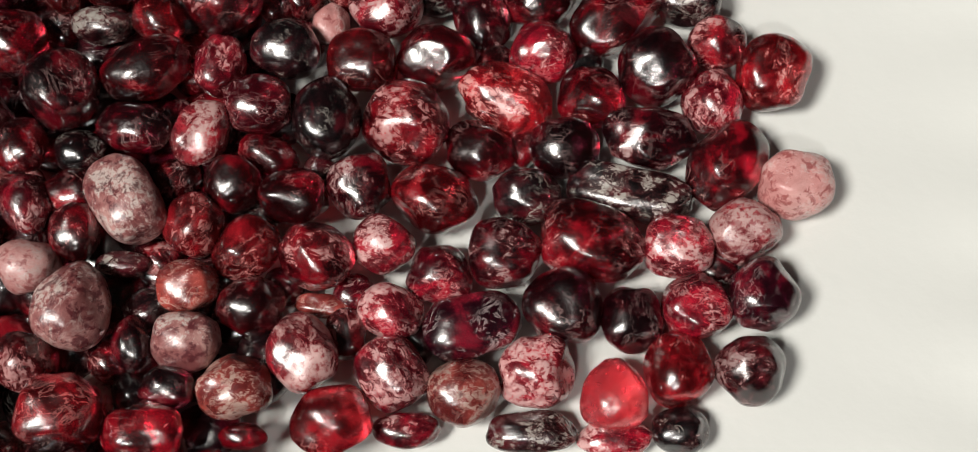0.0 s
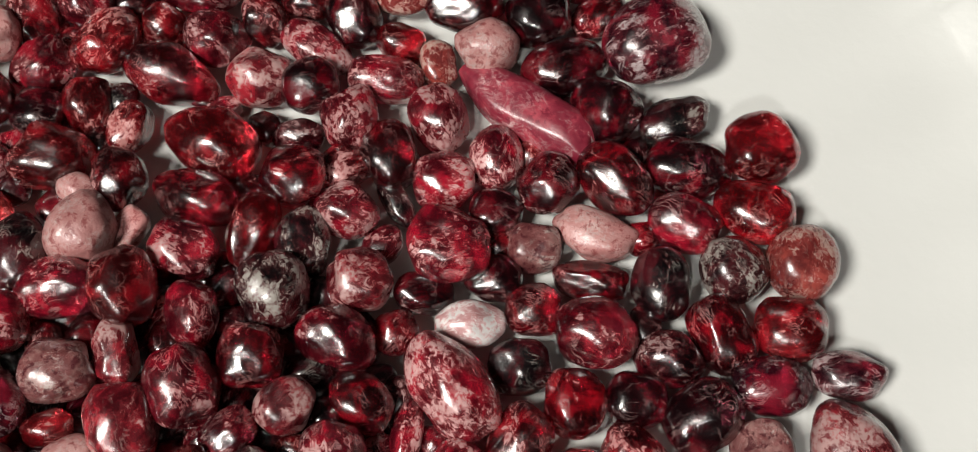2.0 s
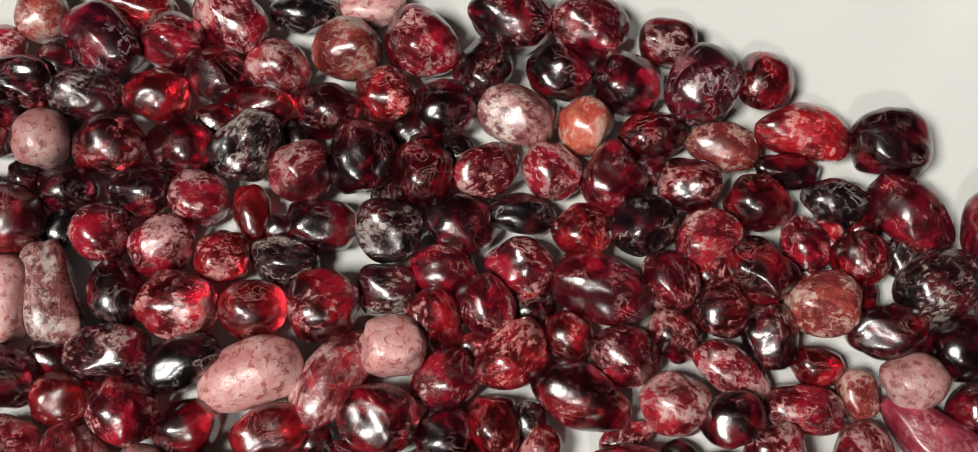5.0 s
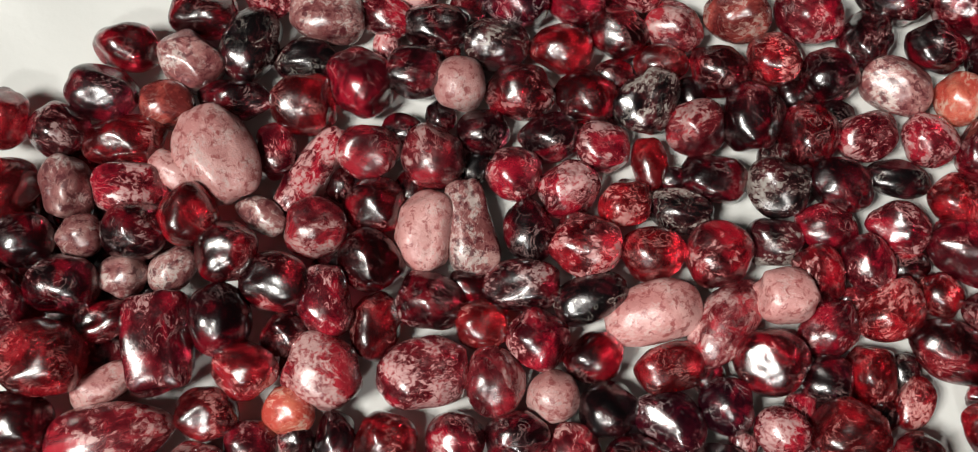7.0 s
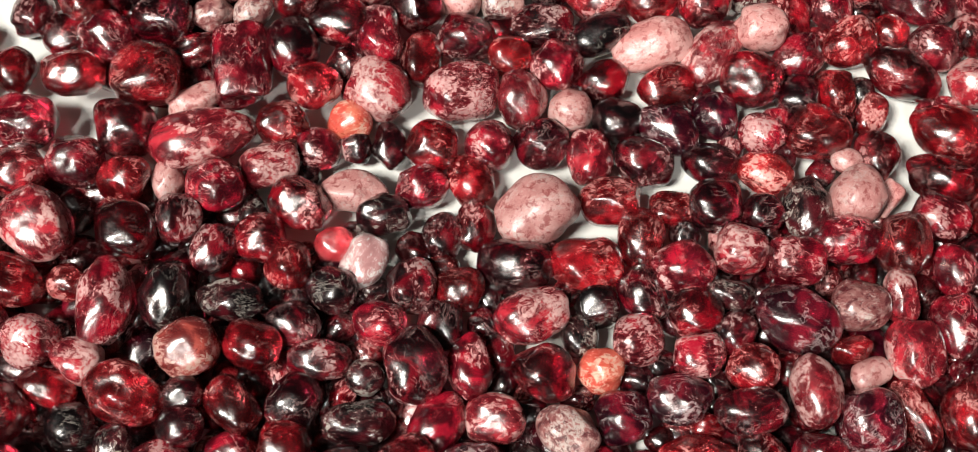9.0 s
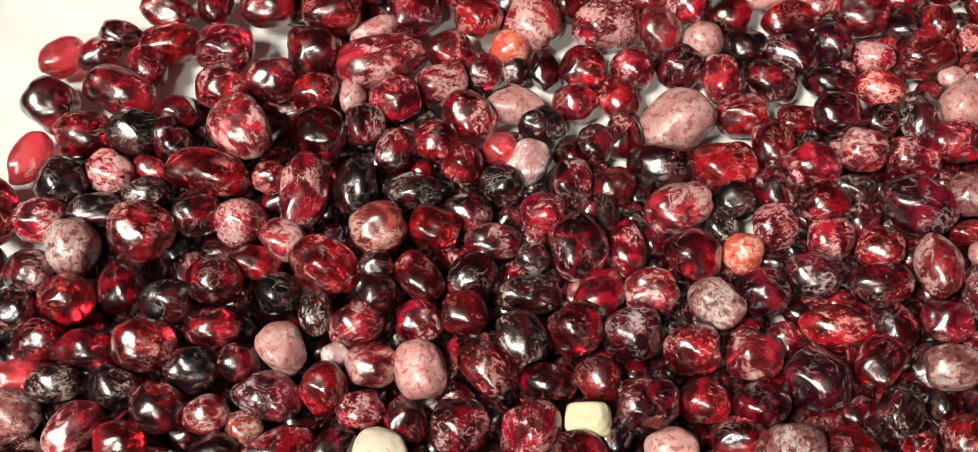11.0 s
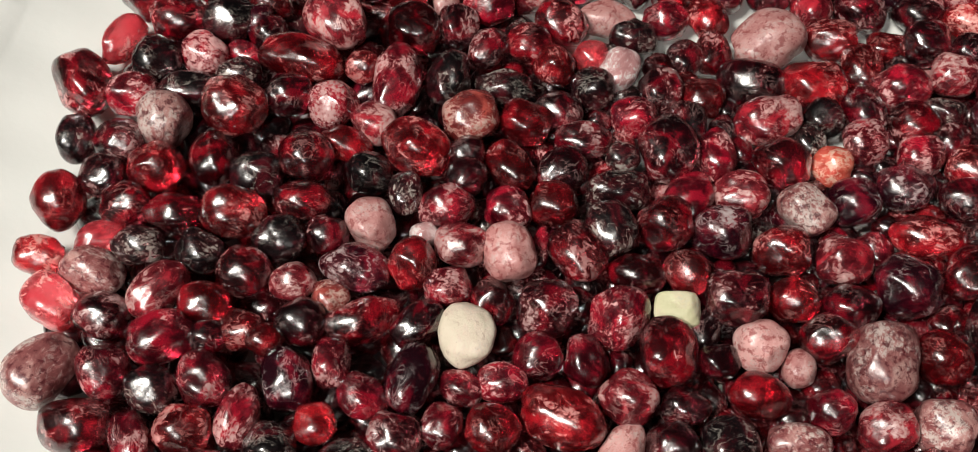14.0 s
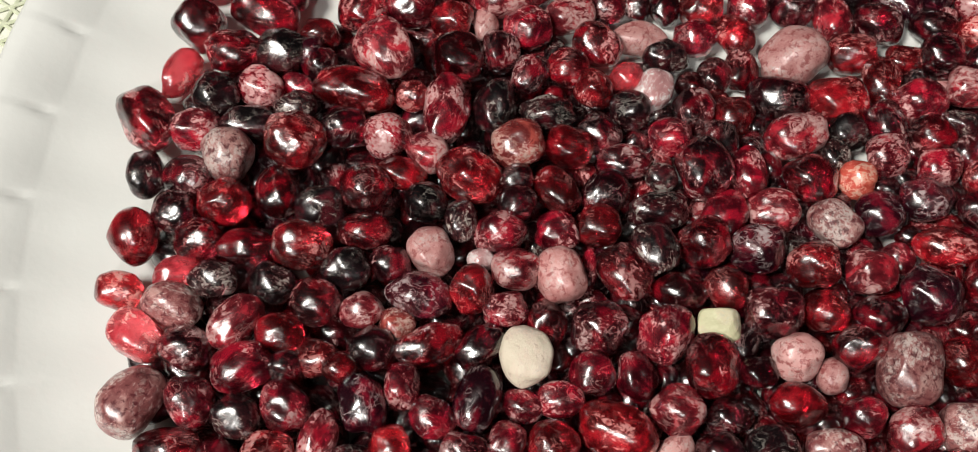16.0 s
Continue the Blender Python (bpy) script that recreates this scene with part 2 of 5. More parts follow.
def build_table():
    mat = cloth_material("pale_cloth", (0.70, 0.71, 0.60), (0.78, 0.78, 0.69))
    t = 0.9
    bm = bmesh.new()
    bmesh.ops.create_cube(bm, size=1, matrix=Matrix.Translation((PLATE[0], PLATE[1], -0.0235)) @ Matrix.Diagonal((2 * t, 2 * t, 0.04, 1)))
    me = bpy.data.meshes.new("table_cloth")
    bm.to_mesh(me)
    bm.free()
    me.materials.append(mat)
    tagged(new("table_cloth", me), "pale green and white woven cloth under the plate", "cloth", kind="structure")
    # raised crossing threads of the weave, near the rim that is seen
    green = cloth_material("green_thread", (0.52, 0.56, 0.40), (0.63, 0.66, 0.50))
    verts, faces = [], []
    for turn in (38, -22, 83):
        c, s = math.cos(radians(turn)), math.sin(radians(turn))
        for i in range(-13, 14):
            off, hw, z0 = i * 0.0042, 0.0005, -0.0035 + 0.0002 * (turn % 3)
            for k, (u, v, z) in enumerate(((-0.08, -hw, z0), (0.08, -hw, z0), (0.08, 0, z0 + 0.0007), (-0.08, 0, z0 + 0.0007), (-0.08, hw, z0), (0.08, hw, z0))):
                verts.append((-0.335 + c * u - s * (v + off), 0.13 + s * u + c * (v + off), z))
            b = len(verts) - 6
            faces += [(b, b + 1, b + 2, b + 3), (b + 3, b + 2, b + 5, b + 4)]
    tagged(mesh_object("cloth_thread", verts, faces, green), "green crossing threads woven into the cloth", "thread", kind="stuff")


def build_plate():
    """A round paper plate: flat floor, pleated rim that rises outwards, rolled edge, with thickness."""
    rings = [0.0, 0.03, 0.06, 0.09, 0.12, 0.14, 0.148, 0.154, 0.160, 0.166, 0.172, 0.178, 0.183, FLAT] + [FLAT + RIM * k for k in (0.07, 0.16, 0.28, 0.42, 0.56, 0.70, 0.84, 0.94, 1.0)]
    seg = PLEATS * 20
    verts, faces = [], []

    def height(r, a):
        turn = ((math.degrees(a) - 178.27) * PLEATS / 360) % 1.0
        wave = math.cos(2 * math.pi * turn)
        swell = 0.0004 * math.sin(a * 5 + 1)
        if r <= FLAT:
            k = max(0.0, (r - 0.156) / (FLAT - 0.156))
            return plate_rise(r) + k * k * (swell + 0.00045 * wave)
        k = (r - FLAT) / RIM
        notch = math.exp(-(min(turn, 1 - turn) / 0.05) ** 2) * math.exp(-((k - 0.22) / 0.11) ** 2)
        return plate_rise(FLAT) + swell + 0.00045 * wave * (1 - k) + 0.0046 * math.sin(min(1.0, k * 1.15) * math.pi / 2) - 0.0012 * notch + 0.0007 * (0.5 - turn) * min(1.0, k * 5) * (1 - 0.75 * k) - 0.0010 * max(0.0, k - 0.84) / 0.16

    for side in (0, 1):
        for r in rings:
            for i in range(seg):
                a = 2 * math.pi * i / seg
                z = height(r, a) - side * 0.0012
                verts.append((PLATE[0] + r * math.cos(a), PLATE[1] + r * math.sin(a), z))
    n = len(rings)
    for side in (0, 1):
        for j in range(n - 1):
            for i in range(seg):
                a, b = side * n * seg + j * seg + i, side * n * seg + j * seg + (i + 1) % seg
                q = (a, a + seg, b + seg, b)
                faces.append(q if side == 0 else q[::-1])
    for i in range(seg):
        a, b = (n - 1) * seg + i, (n - 1) * seg + (i + 1) % seg
        faces.append((a, a + n * seg, b + n * seg, b))
    tagged(mesh_object("paper_plate", verts, faces, plate_material()), "round white paper plate with a pleated rim", "plate")


build_table()
build_plate()


# ---- pebbles ----
def unit_ball(level):
    bm = bmesh.new()
    bmesh.ops.create_icosphere(bm, subdivisions=level, radius=1)
    bm.verts.ensure_lookup_table()
    v = np.array([x.co[:] for x in bm.verts])
    f = [tuple(x.index for x in p.verts) for p in bm.faces]
    bm.free()
    return v, f


BALL = {4: unit_ball(4), 5: unit_ball(5)}


def tumbled(seed, form="o", level=5):
    """A tumbled stone inside the unit ball: soft flats, dents, an uneven outline; returns a mesh."""
    rng = random.Random(seed)
    v, f = BALL[level]
    v = v.copy()
    power = {"x": 4.2, "f": 2.7, "l": 3.6}.get(form, rng.choice((2.0, 2.15, 2.3, 2.6)))
    v /= (np.abs(v) ** power).sum(1, keepdims=True) ** (1 / power)
    # soft flats worn by tumbling
    for _ in range(rng.randint(2, 5)):
        n = np.array([rng.gauss(0, 1) for _ in range(3)])
        n /= np.linalg.norm(n)
        lim = rng.uniform(0.76, 0.95)
        d = v @ n
        over = np.clip(d - lim, 0, None)
        v -= np.outer(over * 0.60, n)
    off = Vector((rng.uniform(-50, 50), rng.uniform(-50, 50), rng.uniform(-50, 50)))
    amp = rng.uniform(0.09, 0.20)
    k = np.array([1 + amp * noise.noise(Vector(p) * 1.1 + off) + 0.04 * noise.noise(Vector(p) * 2.3 + off) + 0.004 * noise.noise(Vector(p) * 5.0 + off) for p in v])
    v *= k[:, None]
    if form == "t":
        taper = 1 - 0.34 * (v[:, 0] * 0.5 + 0.5)
        v[:, 1] *= taper * 1.12
        v[:, 2] *= taper * 1.08
    if form == "l":
        v[:, 1] *= 1 - 0.16 * v[:, 0]
        v[:, 2] *= 1 - 0.10 * v[:, 0]
    if form == "n":
        v[:, 1] += 0.30 * (0.45 - v[:, 0] ** 2)
        v[:, 1] *= 0.9
    span = v.max(0) - v.min(0)
    v = (v - (v.max(0) + v.min(0)) / 2) * (2 / span)
    me = bpy.data.meshes.new("pebble")
    me.from_pydata([tuple(p) for p in v], [], f)
    me.shade_smooth()
    me.materials.append(STONE["g"])
    return me


SHAPES = {level: [tumbled(100 + i, level=level) for i in range(48)] for level in (4, 5)}
FORMS = {c: [tumbled(300 + i + ord(c), c) for i in range(3)] for c in "tnxfl"}
KINDS = {
    "g": ("garnet_pebble", "polished translucent deep red garnet pebble with faint cracks", "garnet"),
    "d": ("dark_garnet_pebble", "polished nearly black wine-red garnet pebble", "garnet"),
    "m": ("mottled_garnet_pebble", "polished red garnet pebble mottled with pale pink veins", "garnet"),
    "r": ("red_garnet_pebble", "glossy clear red garnet pebble with pale flecks", "garnet"),
    "R": ("bright_garnet_pebble", "glassy bright scarlet garnet pebble, clear and light", "garnet"),
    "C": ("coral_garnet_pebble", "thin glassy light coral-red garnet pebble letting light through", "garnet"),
    "h": ("half_pink_pebble", "red garnet pebble half covered with a salmon pink crust", "garnet"),
    "u": ("plum_pebble", "glossy dark plum-coloured pebble with pale grey lacy veins", "pebble"),
    "p": ("pink_pebble", "matt pink opaque pebble with fine red specks", "pebble"),
    "q": ("rose_pebble", "long rose-coloured cloudy polished pebble", "pebble"),
    "k": ("smoky_pebble", "glossy black and smoky grey pebble with pale veins", "pebble"),
    "s": ("speckled_pebble", "grey and pinkish speckled polished pebble", "pebble"),
    "o": ("brown_pebble", "brownish red pebble with pale clouded patches", "pebble"),
    "O": ("orange_pebble", "small round orange pebble with pale mottling", "pebble"),
    "c": ("cream_pebble", "flat cream-coloured matt pebble on the dark red heap", "pebble"),
    "y": ("yellow_pebble", "small pale yellow blocky pebble among dark stones", "pebble"),
    "w": ("white_pebble", "shiny silvery white and pink pebble", "pebble"),
}
PLACED = []


def pebble(kind, x, y, z, long, wide, turn, form="o", level=0):
    """One loose stone: centre in metres, length and width in millimetres, turn in degrees."""
    i = len(PLACED)
    rng = random.Random(i * 7 + 1)
    name, label, category = KINDS[kind]
    if long > 1.5 * wide and "long" not in label:
        label = "elongated " + label
    elif long > 14.5:
        label = "large " + label
    elif long < 9 and "small" not in label:
        label = "small " + label
    me = FORMS[form][i % 3] if form in FORMS else SHAPES[level or (5 if long > 10.2 else 4)][i % 48]
    ob = new(name, me)
    ob.material_slots[0].link = "OBJECT"
    ob.material_slots[0].material = STONE[kind]
    flip = rng.choice((0, 180)) if form == "o" else 0
    high = wide * {"x": 0.7, "f": 0.6, "l": 0.85}.get(form, 0.92)
    ob.matrix_world = pose(x, y, z, rng.choice((0, 180)) + rng.uniform(-7, 7), rng.uniform(-7, 7), turn + flip) @ Matrix.Diagonal((0.97 * long / 2000, 0.97 * wide / 2000, high / 2000, 1))
    ob.color = (long / 11, wide / 11, high / 11, 1)
    tagged(ob, label, category, group="loose stones heaped on the plate")
    PLACED.append((x, y, long / 1000))
    return ob


pebble("k", 0.0013, 0.1630, 0.0044, 10.1, 9.0, 6)
pebble("d", -0.0839, 0.2291, 0.0043, 12.1, 9.3, 179)
pebble("m", -0.0377, 0.2127, 0.0037, 13.8, 7.9, 156)
pebble("d", -0.1467, 0.1403, 0.0069, 10.8, 10.0, 102)
pebble("k", -0.0742, 0.2328, 0.0033, 12.2, 7.2, 4)
pebble("d", -0.1483, 0.1936, 0.0047, 12.7, 10.3, 3)
pebble("d", -0.1336, 0.1996, 0.0042, 13.5, 9.2, 13)
pebble("m", -0.1816, 0.0980, 0.0137, 11.6, 9.5, 14)
pebble("r", -0.0242, 0.2157, 0.0032, 9.6, 6.9, 177)
pebble("d", -0.1796, 0.1049, 0.0140, 8.6, 8.3, 14)
pebble("d", 0.0212, 0.1002, 0.0049, 11.0, 10.6, 6)
pebble("k", 0.0236, 0.1097, 0.0041, 10.8, 8.9, 6)
pebble("r", -0.1723, 0.1109, 0.0122, 11.9, 8.6, 150)
pebble("d", -0.1287, 0.1484, 0.0063, 15.1, 11.2, 12)
pebble("r", 0.0101, 0.1074, 0.0052, 13.7, 11.2, 165)
pebble("d", -0.0324, 0.2189, 0.0044, 11.2, 9.6, 107)
pebble("m", -0.0258, 0.2084, 0.0039, 13.6, 8.4, 177)
pebble("R", -0.1386, 0.1917, 0.0042, 9.7, 9.1, 13)
pebble("h", -0.1766, 0.0910, 0.0135, 10.7, 9.4, 14)
pebble("m", -0.0084, 0.1582, 0.0084, 18.6, 11.9, 131)
pebble("m", 0.0122, 0.1692, 0.0054, 13.9, 11.7, 165)
pebble("w", -0.0068, 0.1685, 0.0051, 11.3, 8.0, 6)
pebble("g", 0.0102, 0.1584, 0.0046, 11.5, 10.0, 105)
pebble("m", -0.0730, 0.2240, 0.0043, 11.4, 9.3, 169)
pebble("p", -0.1673, 0.0918, 0.0136, 12.3, 10.7, 122)
pebble("k", -0.0944, 0.2258, 0.0050, 11.5, 10.9, 9)
pebble("w", -0.1841, 0.0915, 0.0122, 6.2, 5.7, 14)
pebble("r", -0.0643, 0.2313, 0.0043, 9.9, 9.3, 9)
pebble("g", -0.1593, 0.1977, 0.0051, 11.6, 11.0, 162)
pebble("m", -0.0850, 0.2214, 0.0038, 11.5, 8.2, 179)
pebble("m", -0.1619, 0.0960, 0.0097, 9.5, 3.8, 98)
pebble("g", -0.0475, 0.2169, 0.0039, 9.6, 8.5, 146)
pebble("k", -0.1499, 0.1128, 0.0096, 14.0, 8.4, 14)
pebble("d", -0.0372, 0.2046, 0.0063, 9.9, 9.4, 7)
pebble("o", -0.0174, 0.2124, 0.0029, 8.5, 6.3, 115)
pebble("k", -0.1498, 0.1024, 0.0128, 11.7, 10.4, 129)
pebble("p", -0.1516, 0.2051, 0.0048, 15.4, 10.5, 94)
pebble("d", -0.1345, 0.2092, 0.0043, 11.8, 9.3, 111)
pebble("m", 0.0121, 0.0964, 0.0042, 10.1, 9.1, 6)
pebble("m", 0.0036, 0.0995, 0.0056, 9.6, 9.1, 6)
pebble("s", -0.1443, 0.2073, 0.0043, 17.3, 9.4, 112, "l")
pebble("m", -0.0806, 0.2388, 0.0044, 12.3, 9.5, 30)
pebble("g", 0.0024, 0.1722, 0.0040, 9.2, 8.7, 6)
pebble("k", -0.1219, 0.2000, 0.0052, 13.5, 8.6, 33)
pebble("g", -0.1547, 0.0961, 0.0121, 13.5, 10.8, 140)
pebble("g", -0.1376, 0.1550, 0.0040, 10.4, 8.4, 100)
pebble("g", -0.1244, 0.2084, 0.0053, 12.9, 11.5, 3)
pebble("h", -0.0462, 0.2059, 0.0048, 11.4, 10.4, 177)
pebble("m", -0.1289, 0.1913, 0.0049, 11.1, 10.6, 152)
pebble("g", 0.0335, 0.1031, 0.0053, 16.8, 11.5, 170)
pebble("g", -0.0910, 0.2366, 0.0050, 12.2, 10.9, 100)
pebble("r", -0.1560, 0.1873, 0.0042, 12.1, 9.0, 104)
pebble("m", -0.0703, 0.2403, 0.0045, 10.6, 9.8, 147)
pebble("g", -0.0406, 0.2220, 0.0043, 9.6, 9.4, 7)
pebble("d", 0.0191, 0.1599, 0.0043, 9.5, 9.2, 6)
pebble("m", -0.0547, 0.2122, 0.0046, 11.6, 10.0, 157)
pebble("d", 0.0238, 0.1670, 0.0042, 11.7, 9.1, 175)
pebble("k", -0.1983, 0.1010, 0.0138, 9.6, 8.9, 14)
pebble("p", -0.1942, 0.0899, 0.0142, 11.4, 9.4, 133)
pebble("d", -0.0010, 0.1077, 0.0062, 10.5, 9.7, 107)
pebble("m", -0.1648, 0.1891, 0.0069, 12.7, 9.7, 105)
pebble("r", -0.1698, 0.1383, 0.0098, 10.0, 9.3, 105)
pebble("r", -0.1910, 0.1086, 0.0146, 15.2, 11.8, 172)
pebble("k", 0.0386, 0.1116, 0.0041, 19.7, 8.9, 175, "l")
pebble("g", 0.0027, 0.1513, 0.0054, 12.4, 9.8, 77)
pebble("d", -0.1596, 0.1223, 0.0097, 12.3, 8.0, 14)
pebble("o", -0.0246, 0.2254, 0.0052, 12.3, 11.2, 7)
pebble("r", -0.1155, 0.1515, 0.0056, 14.5, 11.3, 12)
pebble("k", -0.1509, 0.1212, 0.0083, 7.5, 7.2, 14)
pebble("g", -0.1397, 0.1072, 0.0111, 11.8, 11.5, 14)
pebble("g", -0.0143, 0.2225, 0.0055, 13.9, 9.6, 7)
pebble("p", -0.0097, 0.2152, 0.0056, 11.1, 10.0, 7)
pebble("d", -0.1053, 0.2254, 0.0040, 12.1, 8.8, 179)
pebble("k", -0.1554, 0.1535, 0.0055, 11.2, 9.2, 12)
pebble("k", -0.0545, 0.2338, 0.0048, 12.1, 10.4, 29)
pebble("g", 0.0160, 0.1157, 0.0044, 11.5, 9.5, 175)
pebble("m", -0.0140, 0.1511, 0.0064, 10.8, 5.0, 89)
pebble("g", -0.0211, 0.1542, 0.0088, 11.3, 8.2, 146)
pebble("o", -0.1825, 0.1187, 0.0137, 12.1, 11.8, 14)
pebble("r", -0.1845, 0.0841, 0.0142, 10.5, 9.9, 114)
pebble("m", -0.0602, 0.2409, 0.0049, 12.2, 10.6, 59)
pebble("d", -0.0042, 0.1766, 0.0035, 9.9, 7.7, 165)
pebble("d", -0.0145, 0.1725, 0.0049, 9.8, 6.5, 6)
pebble("g", 0.0108, 0.1781, 0.0030, 12.6, 6.6, 175)
pebble("k", -0.0933, 0.2167, 0.0040, 10.3, 8.7, 9)
pebble("g", -0.1192, 0.1904, 0.0042, 10.9, 9.1, 28)
pebble("d", -0.1008, 0.2372, 0.0051, 13.3, 11.1, 91)
pebble("g", -0.0604, 0.2046, 0.0048, 17.2, 10.4, 167)
pebble("r", -0.1130, 0.2099, 0.0045, 11.7, 9.9, 13)
pebble("m", -0.0259, 0.1632, 0.0094, 13.5, 9.9, 165)
pebble("m", -0.1465, 0.1814, 0.0057, 16.0, 12.5, 23)
pebble("d", 0.0284, 0.1176, 0.0044, 11.0, 9.5, 6)
pebble("m", -0.0526, 0.2000, 0.0022, 9.5, 4.7, 28)
pebble("m", -0.1766, 0.0818, 0.0130, 9.9, 7.9, 14)
pebble("g", -0.1735, 0.1905, 0.0072, 13.2, 10.8, 173)
pebble("m", -0.0772, 0.2161, 0.0055, 10.8, 9.2, 129)
pebble("m", -0.0302, 0.2001, 0.0056, 10.8, 9.8, 107)
pebble("g", -0.1613, 0.2075, 0.0046, 11.2, 9.9, 13)
pebble("g", -0.0054, 0.0960, 0.0078, 11.3, 9.9, 165)
pebble("h", -0.1696, 0.2011, 0.0060, 11.2, 11.0, 13)
pebble("h", -0.1343, 0.1828, 0.0049, 12.5, 10.7, 112)
pebble("g", -0.1759, 0.1425, 0.0094, 10.3, 10.0, 12)
pebble("g", 0.0316, 0.1715, 0.0044, 12.8, 9.6, 122)
pebble("k", -0.1782, 0.1295, 0.0107, 13.2, 8.4, 12)
pebble("d", -0.2020, 0.0856, 0.0137, 9.3, 8.0, 14)
pebble("r", -0.2050, 0.1067, 0.0125, 11.2, 7.0, 172)
pebble("h", -0.2012, 0.1125, 0.0130, 9.8, 8.4, 172)
pebble("d", 0.0302, 0.0931, 0.0052, 12.2, 11.3, 6)
pebble("d", -0.1424, 0.1248, 0.0097, 14.3, 12.3, 127)
pebble("r", -0.1062, 0.1590, 0.0060, 12.5, 9.7, 98)
pebble("g", -0.1427, 0.0953, 0.0102, 12.1, 8.3, 3)
pebble("m", 0.0461, 0.1041, 0.0048, 10.6, 10.4, 6)
pebble("r", -0.1718, 0.1220, 0.0116, 11.1, 9.6, 1)
pebble("g", -0.1711, 0.1509, 0.0082, 12.4, 10.5, 160)
pebble("g", -0.0102, 0.1047, 0.0072, 10.6, 8.7, 6)
pebble("m", -0.1292, 0.2178, 0.0046, 11.2, 10.0, 34)
pebble("k", 0.0218, 0.1783, 0.0046, 12.5, 10.0, 103)
pebble("m", -0.0160, 0.2021, 0.0046, 12.4, 10.1, 115)
pebble("m", -0.0489, 0.2256, 0.0042, 10.8, 9.2, 126)
pebble("g", -0.1703, 0.1823, 0.0055, 8.4, 8.1, 13)
pebble("d", 0.0292, 0.1583, 0.0052, 13.0, 11.2, 46)
pebble("d", -0.0383, 0.1969, 0.0029, 9.3, 6.2, 7)
pebble("g", -0.2112, 0.1005, 0.0147, 11.8, 11.2, 14)
pebble("u", -0.1945, 0.0804, 0.0144, 14.6, 9.8, 3)
pebble("k", -0.1099, 0.2185, 0.0038, 12.0, 8.2, 179)
pebble("h", -0.1102, 0.2332, 0.0048, 11.1, 10.5, 30)
pebble("d", -0.0018, 0.2220, 0.0051, 11.6, 11.1, 7)
pebble("r", -0.1196, 0.2176, 0.0043, 9.5, 9.2, 13)
pebble("u", -0.1282, 0.1087, 0.0108, 12.4, 11.0, 3)
pebble("m", -0.1508, 0.1318, 0.0080, 10.2, 8.8, 14)
pebble("g", -0.0349, 0.2294, 0.0047, 12.4, 10.3, 145)
pebble("r", -0.1134, 0.1654, 0.0047, 12.7, 10.2, 12)
pebble("u", 0.0178, 0.0891, 0.0045, 15.1, 9.9, 21)
pebble("r", -0.1334, 0.0983, 0.0107, 10.1, 9.4, 160)
pebble("g", 0.0196, 0.1510, 0.0043, 11.9, 9.3, 144)
pebble("h", -0.0440, 0.2339, 0.0043, 12.1, 9.4, 29, "n")
pebble("m", -0.1392, 0.2181, 0.0046, 10.3, 10.0, 13)
pebble("m", -0.1330, 0.1274, 0.0081, 13.0, 8.9, 108)
pebble("h", -0.0242, 0.1727, 0.0080, 10.7, 10.1, 6)
pebble("m", 0.0059, 0.0897, 0.0053, 9.9, 8.0, 165)
pebble("d", -0.1575, 0.0830, 0.0129, 11.8, 11.5, 14)
pebble("g", -0.0477, 0.2418, 0.0044, 10.6, 9.5, 179)
pebble("h", -0.1262, 0.1188, 0.0096, 11.5, 10.1, 3)
pebble("m", -0.0597, 0.2221, 0.0052, 17.1, 11.2, 166)
pebble("g", -0.0850, 0.2125, 0.0044, 11.3, 9.7, 119)
pebble("h", -0.1624, 0.1780, 0.0057, 14.2, 12.4, 163)
pebble("g", 0.0044, 0.1186, 0.0064, 13.9, 12.9, 164)
pebble("R", -0.1166, 0.2257, 0.0031, 10.0, 6.6, 111)
pebble("m", -0.0060, 0.1461, 0.0070, 10.1, 8.6, 107)
pebble("d", -0.1842, 0.1385, 0.0099, 10.8, 8.6, 78)
pebble("s", 0.0015, 0.1823, 0.0038, 8.8, 8.3, 6)
pebble("d", 0.0410, 0.1205, 0.0046, 15.0, 10.0, 6)
pebble("m", -0.0973, 0.1543, 0.0087, 12.9, 10.9, 12)
pebble("d", 0.0034, 0.2136, 0.0046, 15.2, 9.9, 23)
pebble("g", -0.1022, 0.2122, 0.0053, 11.7, 11.6, 13)
pebble("g", -0.1826, 0.1931, 0.0095, 11.4, 10.5, 76)
pebble("r", 0.0111, 0.1471, 0.0043, 9.8, 9.3, 6)
pebble("u", 0.0394, 0.1643, 0.0044, 12.7, 9.5, 6)
pebble("O", -0.0659, 0.2493, 0.0044, 10.1, 9.6, 98)
pebble("s", -0.0773, 0.2489, 0.0049, 13.5, 10.7, 168)
pebble("o", -0.0033, 0.0896, 0.0048, 9.5, 3.8, 1)
pebble("h", -0.0318, 0.1521, 0.0104, 9.7, 8.6, 50)
pebble("k", -0.2102, 0.0819, 0.0141, 10.6, 9.3, 14)
pebble("k", -0.2196, 0.0947, 0.0138, 10.9, 9.6, 14)
pebble("p", -0.1244, 0.1826, 0.0043, 9.5, 9.3, 13)
pebble("r", -0.0154, 0.0959, 0.0085, 10.8, 8.9, 39)
pebble("d", -0.1805, 0.1822, 0.0089, 13.0, 10.6, 106)
